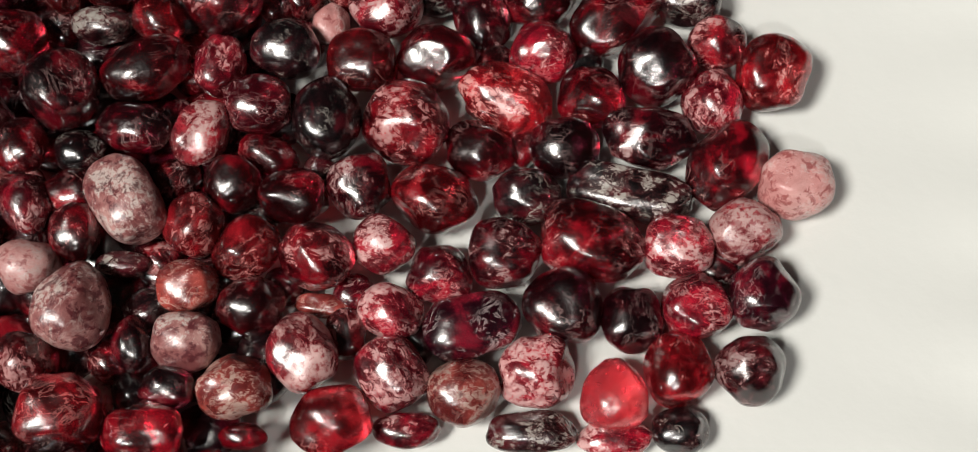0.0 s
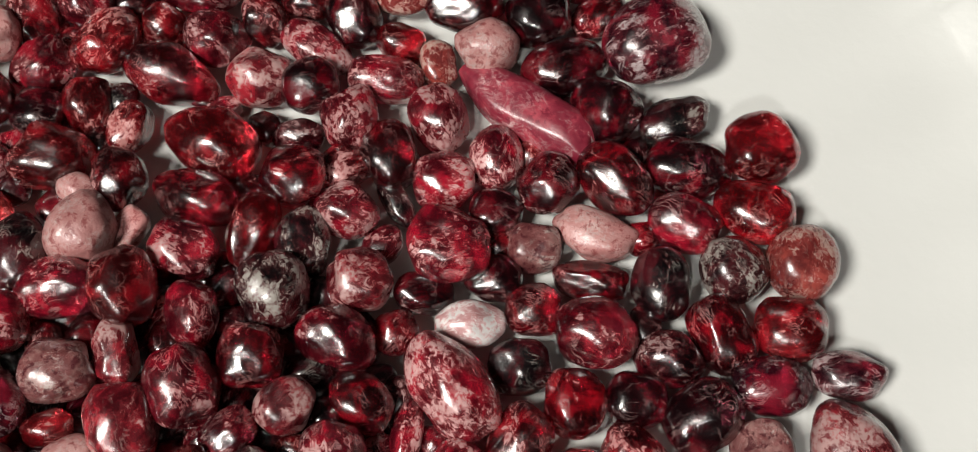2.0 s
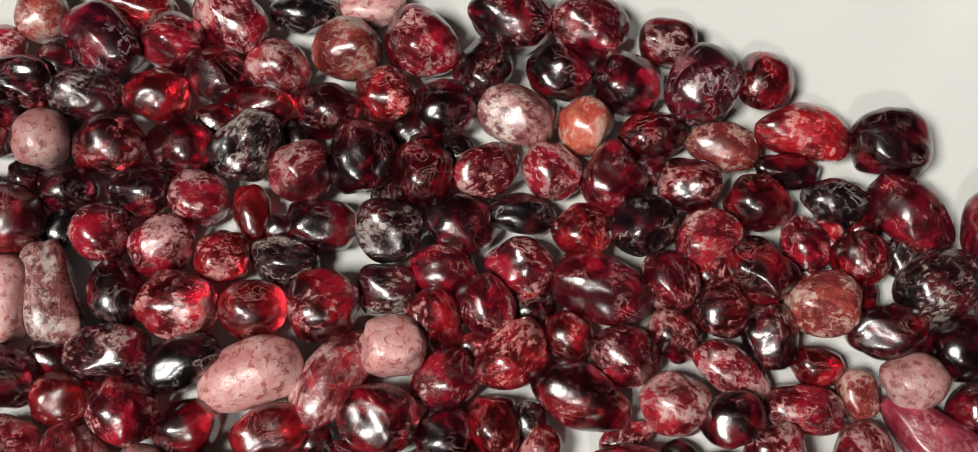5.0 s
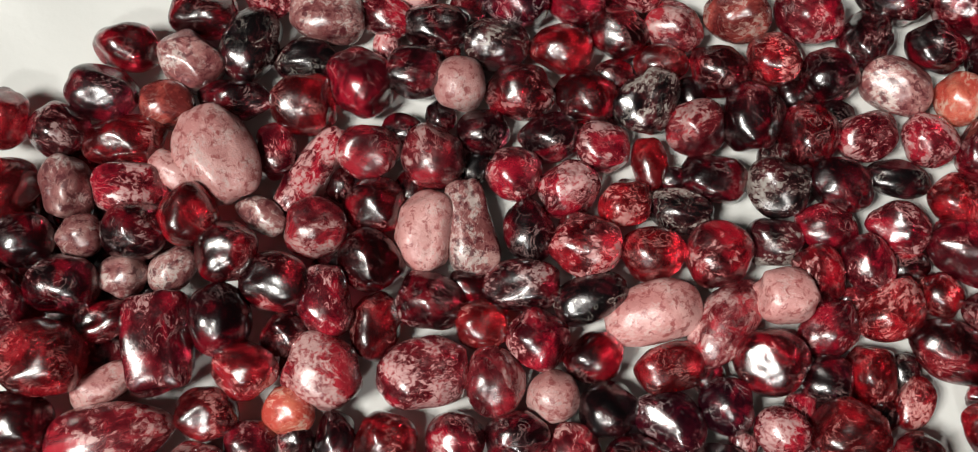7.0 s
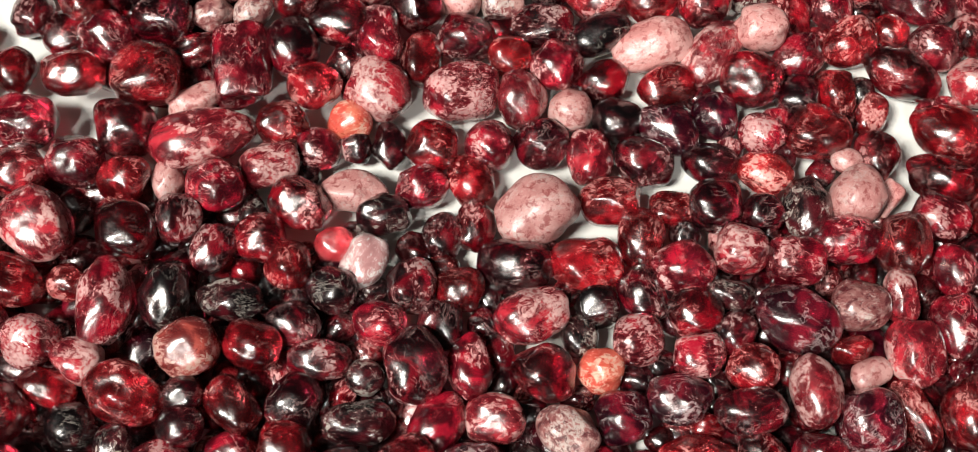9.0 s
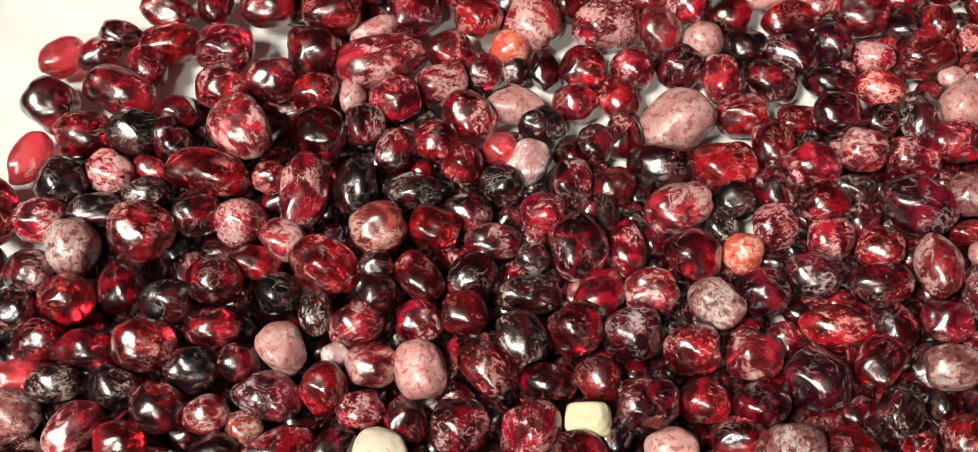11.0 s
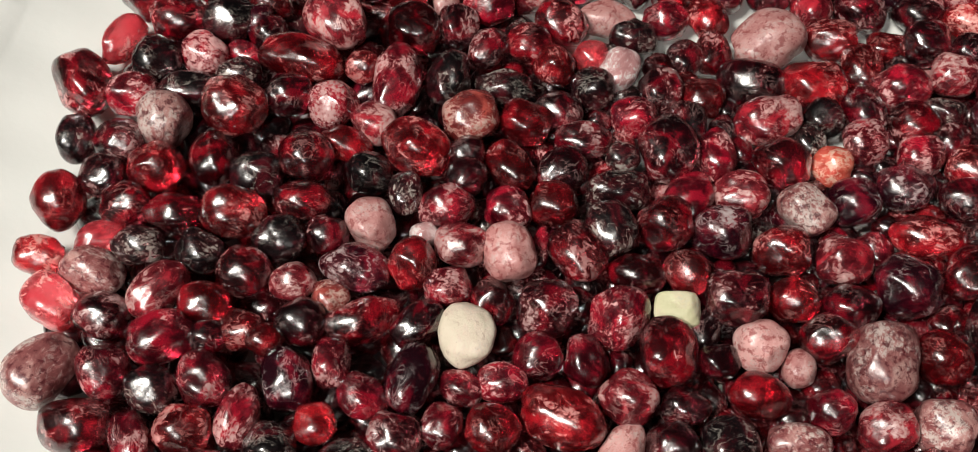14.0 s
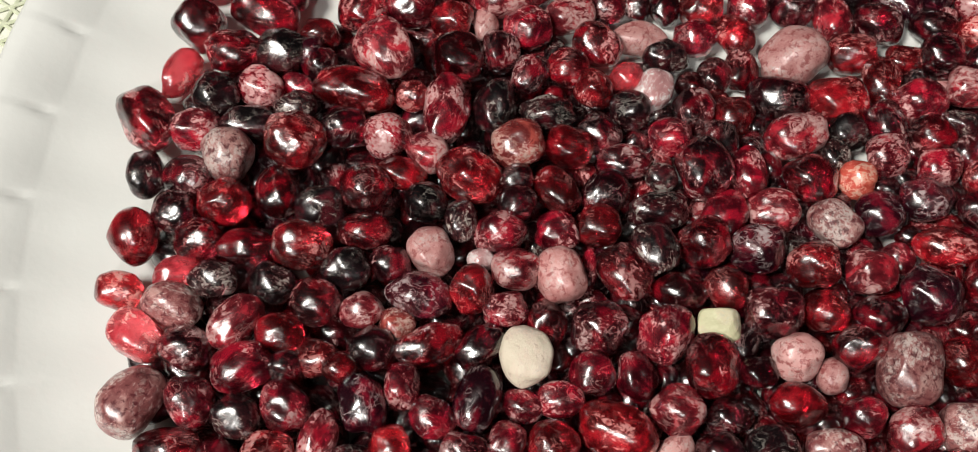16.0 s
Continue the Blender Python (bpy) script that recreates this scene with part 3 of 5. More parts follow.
pebble("s", -0.1791, 0.2012, 0.0062, 9.8, 6.1, 162)
pebble("r", -0.0718, 0.2093, 0.0049, 13.7, 10.6, 61, "n")
pebble("k", -0.1899, 0.1274, 0.0123, 13.7, 10.1, 96)
pebble("g", -0.0547, 0.2496, 0.0039, 12.4, 8.5, 20)
pebble("m", -0.2106, 0.1138, 0.0137, 11.3, 10.6, 161)
pebble("m", -0.1689, 0.0637, 0.0112, 8.8, 6.7, 174)
pebble("h", -0.0988, 0.2013, 0.0048, 18.3, 10.4, 66)
pebble("d", -0.0891, 0.2481, 0.0047, 10.7, 10.1, 9)
pebble("m", -0.1442, 0.0853, 0.0121, 13.1, 11.8, 73)
pebble("m", -0.0116, 0.1801, 0.0062, 13.7, 12.9, 6)
pebble("k", -0.1607, 0.1357, 0.0090, 9.6, 9.1, 15)
pebble("r", -0.1066, 0.1914, 0.0051, 12.1, 8.7, 33)
pebble("q", -0.0025, 0.2051, 0.0044, 27.9, 9.5, 151, "l")
pebble("m", -0.0235, 0.1450, 0.0107, 12.0, 10.5, 109)
pebble("h", -0.1535, 0.2180, 0.0052, 12.5, 11.3, 132)
pebble("r", -0.1747, 0.1750, 0.0081, 11.2, 10.0, 163)
pebble("h", 0.0557, 0.1071, 0.0047, 11.1, 10.2, 6)
pebble("k", 0.0324, 0.1818, 0.0050, 11.4, 10.9, 142)
pebble("h", -0.1643, 0.2162, 0.0049, 11.9, 10.6, 13)
pebble("r", 0.0190, 0.1245, 0.0049, 15.2, 10.6, 158)
pebble("p", 0.0107, 0.1853, 0.0038, 14.4, 8.3, 164, "n")
pebble("r", 0.0420, 0.1733, 0.0047, 12.3, 10.2, 175)
pebble("g", -0.0381, 0.1584, 0.0110, 10.8, 9.7, 6)
pebble("m", -0.1994, 0.1238, 0.0131, 17.9, 10.8, 98, "n")
pebble("g", -0.0149, 0.1111, 0.0066, 9.8, 5.9, 165)
pebble("d", 0.0403, 0.0924, 0.0043, 9.9, 9.4, 93)
pebble("r", -0.0511, 0.1926, 0.0071, 16.5, 12.1, 172, "t")
pebble("r", -0.2204, 0.0848, 0.0146, 13.3, 11.3, 14)
pebble("g", -0.0363, 0.2407, 0.0043, 11.1, 9.4, 168)
pebble("g", -0.0189, 0.2343, 0.0044, 10.3, 9.6, 124)
pebble("y", -0.1337, 0.0895, 0.0118, 9.2, 7.0, 9, "x")
pebble("m", -0.1731, 0.2108, 0.0038, 18.8, 7.5, 71, "l")
pebble("m", -0.0280, 0.2351, 0.0038, 10.4, 8.2, 125)
pebble("d", -0.1579, 0.1676, 0.0034, 10.1, 7.5, 103)
pebble("k", -0.0060, 0.2317, 0.0054, 16.1, 11.8, 33)
pebble("g", -0.0194, 0.1058, 0.0080, 9.2, 8.2, 146)
pebble("o", -0.1971, 0.0735, 0.0129, 7.8, 6.8, 14)
pebble("g", -0.0228, 0.1950, 0.0045, 11.7, 9.7, 126)
pebble("g", 0.0525, 0.1172, 0.0050, 14.8, 10.9, 56)
pebble("h", -0.2048, 0.0745, 0.0136, 9.4, 8.3, 14)
pebble("d", -0.1642, 0.1659, 0.0041, 7.2, 6.6, 103)
pebble("r", -0.1496, 0.1691, 0.0049, 10.9, 10.6, 12)
pebble("d", -0.1798, 0.0731, 0.0129, 11.9, 7.7, 57)
pebble("k", -0.1151, 0.1826, 0.0046, 10.2, 10.0, 13)
pebble("r", -0.1164, 0.1082, 0.0106, 11.8, 10.9, 14)
pebble("k", -0.0072, 0.1173, 0.0079, 13.3, 10.9, 108)
pebble("k", -0.0365, 0.1689, 0.0104, 12.6, 11.6, 101)
pebble("d", -0.1920, 0.1425, 0.0100, 10.9, 9.5, 107)
pebble("g", -0.1085, 0.2447, 0.0044, 11.3, 9.6, 168)
pebble("g", 0.0084, 0.2241, 0.0034, 10.7, 7.5, 28)
pebble("g", 0.0317, 0.1264, 0.0044, 10.7, 9.7, 6)
pebble("s", -0.1908, 0.1886, 0.0075, 9.6, 7.2, 56)
pebble("g", -0.1192, 0.1293, 0.0086, 13.0, 10.9, 171)
pebble("m", 0.0493, 0.0952, 0.0046, 10.4, 9.9, 6)
pebble("m", -0.1874, 0.1505, 0.0090, 12.4, 10.5, 170)
pebble("g", -0.2291, 0.0956, 0.0133, 11.7, 9.6, 110)
pebble("s", -0.1129, 0.1194, 0.0093, 12.4, 10.4, 147)
pebble("k", -0.1196, 0.2359, 0.0050, 13.4, 10.9, 73)
pebble("r", -0.0656, 0.1950, 0.0041, 9.8, 7.2, 80)
pebble("m", -0.1253, 0.2265, 0.0041, 9.9, 8.8, 9)
pebble("m", -0.1708, 0.1637, 0.0048, 9.4, 8.6, 12)
pebble("r", -0.1900, 0.1975, 0.0107, 10.9, 10.3, 134)
pebble("o", -0.0430, 0.2495, 0.0041, 12.9, 9.0, 179)
pebble("h", -0.0877, 0.1599, 0.0095, 10.9, 10.4, 12)
pebble("c", -0.1703, 0.0731, 0.0139, 13.2, 11.2, 114, "f")
pebble("g", -0.1899, 0.0706, 0.0134, 15.4, 8.4, 36, "n")
pebble("d", -0.1345, 0.2259, 0.0041, 11.4, 8.9, 24)
pebble("p", -0.0904, 0.2073, 0.0076, 11.0, 9.8, 13)
pebble("g", -0.2142, 0.0736, 0.0143, 10.7, 10.2, 173)
pebble("r", -0.0235, 0.0986, 0.0090, 9.4, 8.5, 82)
pebble("r", -0.1377, 0.1417, 0.0061, 9.7, 9.0, 14)
pebble("d", -0.0935, 0.1680, 0.0078, 11.1, 10.9, 12)
pebble("d", -0.2202, 0.1142, 0.0130, 10.6, 9.9, 14)
pebble("s", 0.0386, 0.1535, 0.0045, 11.9, 9.8, 102)
pebble("g", -0.0137, 0.1398, 0.0079, 13.0, 7.2, 89)
pebble("O", -0.1664, 0.1703, 0.0055, 9.5, 8.9, 13)
pebble("r", -0.0991, 0.2488, 0.0046, 10.2, 10.0, 9)
pebble("k", 0.0296, 0.1483, 0.0042, 9.7, 9.2, 6)
pebble("r", -0.0732, 0.1981, 0.0041, 10.9, 8.8, 111)
pebble("d", -0.1231, 0.0952, 0.0117, 12.6, 11.3, 14)
pebble("g", -0.0132, 0.0876, 0.0085, 10.1, 8.7, 6)
pebble("r", -0.2080, 0.1263, 0.0111, 8.7, 7.3, 15)
pebble("m", -0.1387, 0.1716, 0.0048, 10.6, 10.4, 163)
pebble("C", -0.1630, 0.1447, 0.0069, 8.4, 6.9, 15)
pebble("u", 0.0586, 0.0979, 0.0049, 10.9, 10.4, 91)
pebble("g", -0.2003, 0.1379, 0.0115, 11.6, 11.3, 12)
pebble("m", -0.1891, 0.1762, 0.0085, 17.6, 13.1, 107, "x")
pebble("h", 0.0061, 0.2313, 0.0040, 13.0, 8.6, 28)
pebble("h", -0.1234, 0.1392, 0.0075, 15.0, 11.2, 31)
pebble("m", -0.0391, 0.1471, 0.0105, 9.1, 7.0, 50)
pebble("p", 0.0627, 0.1150, 0.0050, 11.3, 10.6, 6)
pebble("u", 0.0510, 0.1676, 0.0037, 11.7, 8.0, 1)
pebble("w", -0.1565, 0.1425, 0.0067, 11.5, 9.0, 76)
pebble("m", -0.0060, 0.1965, 0.0042, 11.8, 9.2, 95)
pebble("g", -0.2313, 0.0819, 0.0139, 13.4, 8.3, 14)
pebble("g", -0.0907, 0.1959, 0.0067, 13.2, 12.0, 172)
pebble("r", -0.2286, 0.1073, 0.0146, 14.0, 13.7, 14)
pebble("m", 0.0246, 0.1889, 0.0043, 12.2, 9.4, 164)
pebble("d", -0.1286, 0.1741, 0.0049, 11.2, 10.6, 13)
pebble("u", -0.1046, 0.1833, 0.0045, 14.3, 9.8, 157, "n")
pebble("d", 0.0109, 0.2058, 0.0056, 12.3, 12.1, 7)
pebble("m", -0.0817, 0.2039, 0.0044, 11.5, 9.7, 50)
pebble("O", -0.1090, 0.1319, 0.0071, 9.1, 9.0, 14)
pebble("d", -0.1810, 0.1105, 0.0136, 7.8, 7.6, 12)
pebble("s", -0.1980, 0.1856, 0.0082, 8.3, 7.7, 13)
pebble("m", 0.0275, 0.0833, 0.0049, 11.1, 10.6, 6)
pebble("d", -0.0845, 0.1685, 0.0078, 8.6, 8.3, 12)
pebble("m", -0.1799, 0.2130, 0.0047, 10.0, 7.5, 114)
pebble("o", 0.0431, 0.1837, 0.0053, 12.0, 11.4, 92)
pebble("k", -0.2242, 0.0758, 0.0131, 9.9, 8.7, 173)
pebble("d", -0.2008, 0.0671, 0.0141, 10.2, 9.7, 14)
pebble("d", -0.0320, 0.2473, 0.0029, 12.4, 6.2, 4)
pebble("u", -0.0960, 0.1874, 0.0046, 10.8, 10.1, 141)
pebble("m", -0.0478, 0.1641, 0.0101, 11.0, 8.4, 111)
pebble("p", -0.1970, 0.1501, 0.0073, 8.4, 6.4, 107)
pebble("u", 0.0174, 0.2190, 0.0071, 18.6, 15.5, 215, "t")
pebble("d", -0.1979, 0.1930, 0.0106, 11.4, 10.2, 13)
pebble("m", -0.1702, 0.0558, 0.0114, 9.2, 7.9, 75)
pebble("m", -0.1568, 0.0732, 0.0116, 9.6, 9.0, 14)
pebble("g", -0.0371, 0.1885, 0.0067, 11.0, 10.5, 7)
pebble("g", -0.1300, 0.2344, 0.0046, 11.7, 10.0, 169)
pebble("m", -0.0466, 0.1529, 0.0123, 13.1, 10.9, 120)
pebble("k", -0.0210, 0.1875, 0.0034, 10.2, 4.5, 125)
pebble("r", -0.1184, 0.2439, 0.0044, 10.2, 6.8, 9)
pebble("m", -0.0136, 0.1914, 0.0047, 10.6, 10.1, 7)
pebble("u", -0.0762, 0.1475, 0.0125, 17.1, 12.3, 170)
pebble("u", -0.1036, 0.1240, 0.0083, 10.8, 10.5, 14)
pebble("m", -0.0773, 0.1594, 0.0105, 11.6, 10.3, 12)
pebble("g", 0.0221, 0.1421, 0.0042, 11.2, 9.1, 176)
pebble("d", -0.0717, 0.2578, 0.0045, 11.4, 9.7, 168)
pebble("d", -0.0603, 0.2577, 0.0050, 12.5, 10.8, 168)
pebble("d", -0.1604, 0.2319, 0.0057, 11.0, 9.3, 14)
pebble("r", -0.1612, 0.0575, 0.0114, 10.5, 9.5, 15)
pebble("h", -0.0249, 0.1125, 0.0090, 10.5, 8.3, 82)
pebble("h", -0.1042, 0.1096, 0.0098, 11.8, 10.4, 14)
pebble("m", -0.1481, 0.0751, 0.0108, 11.0, 9.0, 121)
pebble("k", -0.0337, 0.1402, 0.0114, 11.4, 9.4, 120)
pebble("p", -0.1951, 0.2047, 0.0081, 9.8, 6.1, 153)
pebble("o", -0.0224, 0.0893, 0.0094, 8.7, 8.3, 6)
pebble("m", -0.0173, 0.1183, 0.0090, 10.3, 9.4, 6)
pebble("h", -0.0052, 0.0818, 0.0082, 11.4, 10.0, 128)
pebble("r", -0.1124, 0.0982, 0.0105, 10.7, 9.6, 3)
pebble("p", -0.1887, 0.2089, 0.0093, 18.9, 14.0, 134, "f")
pebble("m", -0.0011, 0.1372, 0.0073, 11.9, 10.9, 166)
pebble("m", 0.0500, 0.1277, 0.0044, 10.7, 9.7, 92)
pebble("m", 0.0073, 0.0807, 0.0061, 11.0, 10.2, 136)
pebble("r", -0.2205, 0.1239, 0.0124, 18.9, 10.4, 3)
pebble("r", -0.2395, 0.0910, 0.0128, 12.3, 11.0, 173)
pebble("k", -0.0236, 0.2430, 0.0039, 12.3, 8.4, 179)
pebble("r", -0.1790, 0.1670, 0.0063, 11.1, 9.3, 13)
pebble("d", 0.0027, 0.1925, 0.0047, 10.6, 10.3, 6)
pebble("g", -0.1336, 0.0805, 0.0124, 13.5, 11.9, 119)
pebble("m", -0.0283, 0.1844, 0.0062, 11.6, 9.4, 175)
pebble("g", -0.1992, 0.1777, 0.0079, 10.6, 7.1, 34)
pebble("d", -0.1778, 0.0510, 0.0124, 10.4, 9.6, 164)
pebble("r", -0.0033, 0.1272, 0.0071, 10.9, 10.1, 6)
pebble("h", -0.1190, 0.1739, 0.0043, 11.8, 9.4, 111)
pebble("k", -0.1119, 0.1444, 0.0056, 9.3, 9.0, 14)
pebble("k", -0.2320, 0.1167, 0.0114, 10.1, 8.6, 15)
pebble("r", -0.2046, 0.1480, 0.0092, 10.5, 9.7, 12)
pebble("g", 0.0076, 0.1302, 0.0052, 12.8, 10.8, 6)
pebble("m", 0.0237, 0.1330, 0.0047, 10.8, 10.3, 6)
pebble("h", 0.0510, 0.1552, 0.0061, 17.4, 13.3, 121, "t")
pebble("m", -0.1033, 0.1388, 0.0080, 10.2, 10.2, 14)
pebble("u", -0.0476, 0.2591, 0.0057, 14.7, 12.4, 68)
pebble("R", -0.1923, 0.0496, 0.0120, 8.6, 8.1, 15)
pebble("m", -0.2012, 0.2000, 0.0088, 13.3, 9.7, 3)
pebble("g", -0.2422, 0.0818, 0.0121, 10.8, 9.4, 14)
pebble("k", -0.2365, 0.0743, 0.0120, 10.6, 8.2, 14)
pebble("r", -0.0417, 0.1786, 0.0077, 13.1, 8.2, 82)
pebble("d", 0.0409, 0.1320, 0.0054, 12.3, 11.7, 48)
pebble("r", -0.0299, 0.2546, 0.0044, 17.5, 9.6, 179, "n")
pebble("m", -0.1619, 0.0667, 0.0114, 10.2, 7.9, 14)
pebble("o", 0.0176, 0.0793, 0.0047, 11.0, 10.1, 6)
pebble("r", -0.2192, 0.0661, 0.0130, 11.1, 8.5, 3)
pebble("s", -0.0334, 0.1011, 0.0104, 14.1, 9.9, 129)
pebble("g", -0.1411, 0.2328, 0.0050, 12.7, 10.8, 172)
pebble("s", -0.2422, 0.1021, 0.0126, 13.3, 11.8, 128)
pebble("r", 0.0355, 0.1920, 0.0046, 13.9, 10.0, 163, "t")
pebble("k", -0.2409, 0.1111, 0.0106, 12.9, 7.9, 14)
pebble("m", -0.2061, 0.0475, 0.0119, 13.1, 8.1, 89)
pebble("d", -0.2072, 0.1818, 0.0096, 13.0, 10.0, 3)
pebble("d", 0.0138, 0.1379, 0.0041, 11.1, 8.9, 125)
pebble("r", -0.2054, 0.0615, 0.0155, 7.7, 7.1, 14)
pebble("r", 0.0473, 0.0857, 0.0046, 11.1, 10.0, 92)
pebble("m", -0.1929, 0.0613, 0.0127, 10.1, 7.6, 107)
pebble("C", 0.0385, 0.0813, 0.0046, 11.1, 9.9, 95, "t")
pebble("s", -0.2068, 0.1902, 0.0085, 8.1, 7.8, 13)
pebble("d", -0.1243, 0.0819, 0.0102, 8.1, 7.2, 14)
pebble("g", 0.0132, 0.1943, 0.0060, 14.6, 10.7, 142)
pebble("m", -0.0115, 0.2428, 0.0050, 16.5, 11.0, 139)
pebble("k", -0.0326, 0.0920, 0.0080, 8.4, 3.8, 6)
pebble("u", -0.0941, 0.1292, 0.0095, 12.8, 10.2, 14)
pebble("u", -0.1779, 0.0624, 0.0131, 14.1, 9.5, 86)
pebble("p", -0.1171, 0.0867, 0.0115, 10.7, 10.4, 14)
pebble("k", -0.0764, 0.1707, 0.0087, 14.0, 9.8, 95)
pebble("m", -0.0948, 0.2585, 0.0055, 14.2, 12.0, 157)
pebble("d", -0.2493, 0.0952, 0.0113, 11.1, 9.7, 14)
pebble("h", -0.1174, 0.2508, 0.0044, 11.4, 9.7, 168)
pebble("k", 0.0220, 0.2064, 0.0038, 12.9, 8.3, 32)
pebble("d", -0.1082, 0.1748, 0.0049, 12.9, 10.6, 3)
pebble("r", -0.2106, 0.0629, 0.0129, 9.2, 8.2, 14)
pebble("m", -0.2336, 0.1234, 0.0094, 8.8, 5.9, 171)
pebble("h", -0.0575, 0.1568, 0.0111, 10.4, 6.7, 103)
pebble("d", -0.2494, 0.0869, 0.0111, 9.6, 9.4, 14)
pebble("p", -0.1968, 0.1675, 0.0068, 11.7, 6.4, 45)
pebble("d", -0.1015, 0.0999, 0.0100, 12.0, 9.6, 14)
pebble("s", -0.0652, 0.1531, 0.0118, 11.9, 10.1, 12)
pebble("r", -0.1360, 0.2422, 0.0046, 11.8, 9.9, 14)
pebble("m", -0.0682, 0.1657, 0.0103, 14.3, 9.8, 12)
pebble("g", -0.0517, 0.1827, 0.0078, 14.8, 9.4, 172)
pebble("r", -0.1774, 0.2218, 0.0052, 12.0, 11.4, 13)
pebble("m", 0.0035, 0.2422, 0.0066, 15.1, 14.1, 94)
pebble("p", -0.0091, 0.1334, 0.0066, 6.9, 6.0, 98)
pebble("k", -0.1473, 0.2407, 0.0043, 12.4, 9.4, 3)
pebble("h", -0.2290, 0.0663, 0.0127, 14.0, 9.3, 60)
pebble("r", -0.1407, 0.1640, 0.0043, 11.7, 9.3, 123)
pebble("p", -0.1112, 0.1998, 0.0051, 17.4, 11.1, 212, "t")
pebble("h", -0.0542, 0.1463, 0.0125, 13.5, 10.5, 112)
pebble("o", -0.1070, 0.2557, 0.0050, 12.5, 10.8, 179)
pebble("p", -0.1623, 0.1566, 0.0054, 14.7, 8.7, 8, "n")
pebble("h", -0.0707, 0.1357, 0.0119, 14.4, 9.5, 104)
pebble("g", -0.0249, 0.1337, 0.0116, 12.6, 11.6, 27)
pebble("m", -0.0513, 0.1741, 0.0091, 11.3, 9.1, 165)
pebble("m", -0.1495, 0.1607, 0.0044, 11.2, 9.7, 15)
pebble("g", -0.0642, 0.1850, 0.0075, 11.4, 9.4, 110)
pebble("d", -0.0344, 0.1121, 0.0097, 11.7, 7.8, 175)
pebble("h", -0.2163, 0.1350, 0.0124, 15.5, 13.0, 145)
pebble("k", -0.1985, 0.0434, 0.0124, 10.4, 9.8, 15)
pebble("m", -0.0919, 0.1382, 0.0094, 10.1, 8.9, 14)
pebble("g", -0.0373, 0.2622, 0.0047, 10.8, 10.0, 95)
pebble("r", -0.0890, 0.1192, 0.0095, 15.6, 9.2, 3)
pebble("m", -0.1688, 0.2282, 0.0054, 13.3, 11.7, 141)
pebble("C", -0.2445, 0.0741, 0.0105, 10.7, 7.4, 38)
pebble("m", -0.2410, 0.1201, 0.0107, 10.9, 9.5, 161)
pebble("r", -0.0582, 0.1664, 0.0123, 12.6, 10.5, 94)
pebble("d", -0.1291, 0.0632, 0.0114, 10.0, 9.8, 15)
pebble("m", -0.0866, 0.1854, 0.0053, 10.1, 8.9, 173)
pebble("d", -0.2300, 0.1292, 0.0100, 8.9, 8.2, 15)
pebble("d", -0.2162, 0.0595, 0.0139, 7.7, 6.4, 14)
pebble("r", -0.0434, 0.1377, 0.0124, 14.2, 10.3, 97)
pebble("m", -0.2148, 0.1498, 0.0092, 11.4, 10.8, 171)
pebble("p", -0.1377, 0.0600, 0.0103, 12.9, 7.9, 68, "n")
pebble("d", -0.1460, 0.2245, 0.0041, 9.9, 8.8, 9)
pebble("d", 0.0571, 0.0865, 0.0048, 10.6, 10.2, 6)
pebble("g", -0.1267, 0.2475, 0.0044, 11.3, 9.6, 168)
pebble("k", -0.1794, 0.2302, 0.0036, 12.3, 7.9, 14)
pebble("s", -0.0210, 0.0813, 0.0097, 9.9, 8.8, 27)
pebble("u", -0.0916, 0.1068, 0.0103, 13.8, 13.0, 147)
pebble("k", -0.0880, 0.1511, 0.0079, 10.1, 5.9, 177)
pebble("g", 0.0341, 0.1401, 0.0048, 16.0, 10.5, 41)
pebble("r", 0.0587, 0.1326, 0.0052, 11.7, 11.2, 91)
pebble("g", -0.0396, 0.0953, 0.0099, 8.4, 7.5, 103)
pebble("k", 0.0455, 0.1452, 0.0044, 11.1, 9.6, 6)
pebble("k", -0.0147, 0.1273, 0.0091, 11.0, 9.5, 6)
pebble("m", -0.2515, 0.1066, 0.0104, 11.5, 10.0, 14)
pebble("g", -0.1050, 0.0917, 0.0116, 11.8, 10.0, 14)
pebble("d", -0.0956, 0.1770, 0.0053, 11.8, 8.8, 3)
pebble("h", -0.1389, 0.0703, 0.0118, 11.4, 10.7, 162)
pebble("k", -0.1845, 0.0442, 0.0121, 11.1, 9.8, 15)
pebble("d", -0.2156, 0.1875, 0.0093, 11.3, 9.5, 13)
pebble("s", -0.2117, 0.1979, 0.0088, 11.5, 9.1, 117)
pebble("k", -0.2586, 0.0945, 0.0095, 11.2, 8.4, 113)
pebble("d", -0.0542, 0.2666, 0.0040, 10.4, 8.6, 9)
pebble("r", -0.2149, 0.0423, 0.0120, 11.2, 9.9, 15)
pebble("g", -0.2077, 0.1581, 0.0091, 12.7, 12.0, 12)
pebble("u", -0.1996, 0.0563, 0.0133, 13.2, 9.4, 118)
pebble("k", -0.1901, 0.0986, 0.0130, 9.9, 7.4, 108)
pebble("m", -0.0240, 0.1235, 0.0095, 9.9, 7.9, 83)
pebble("p", -0.0676, 0.1755, 0.0096, 12.5, 11.4, 95, "t")
pebble("r", -0.2047, 0.2079, 0.0081, 15.3, 9.2, 19)
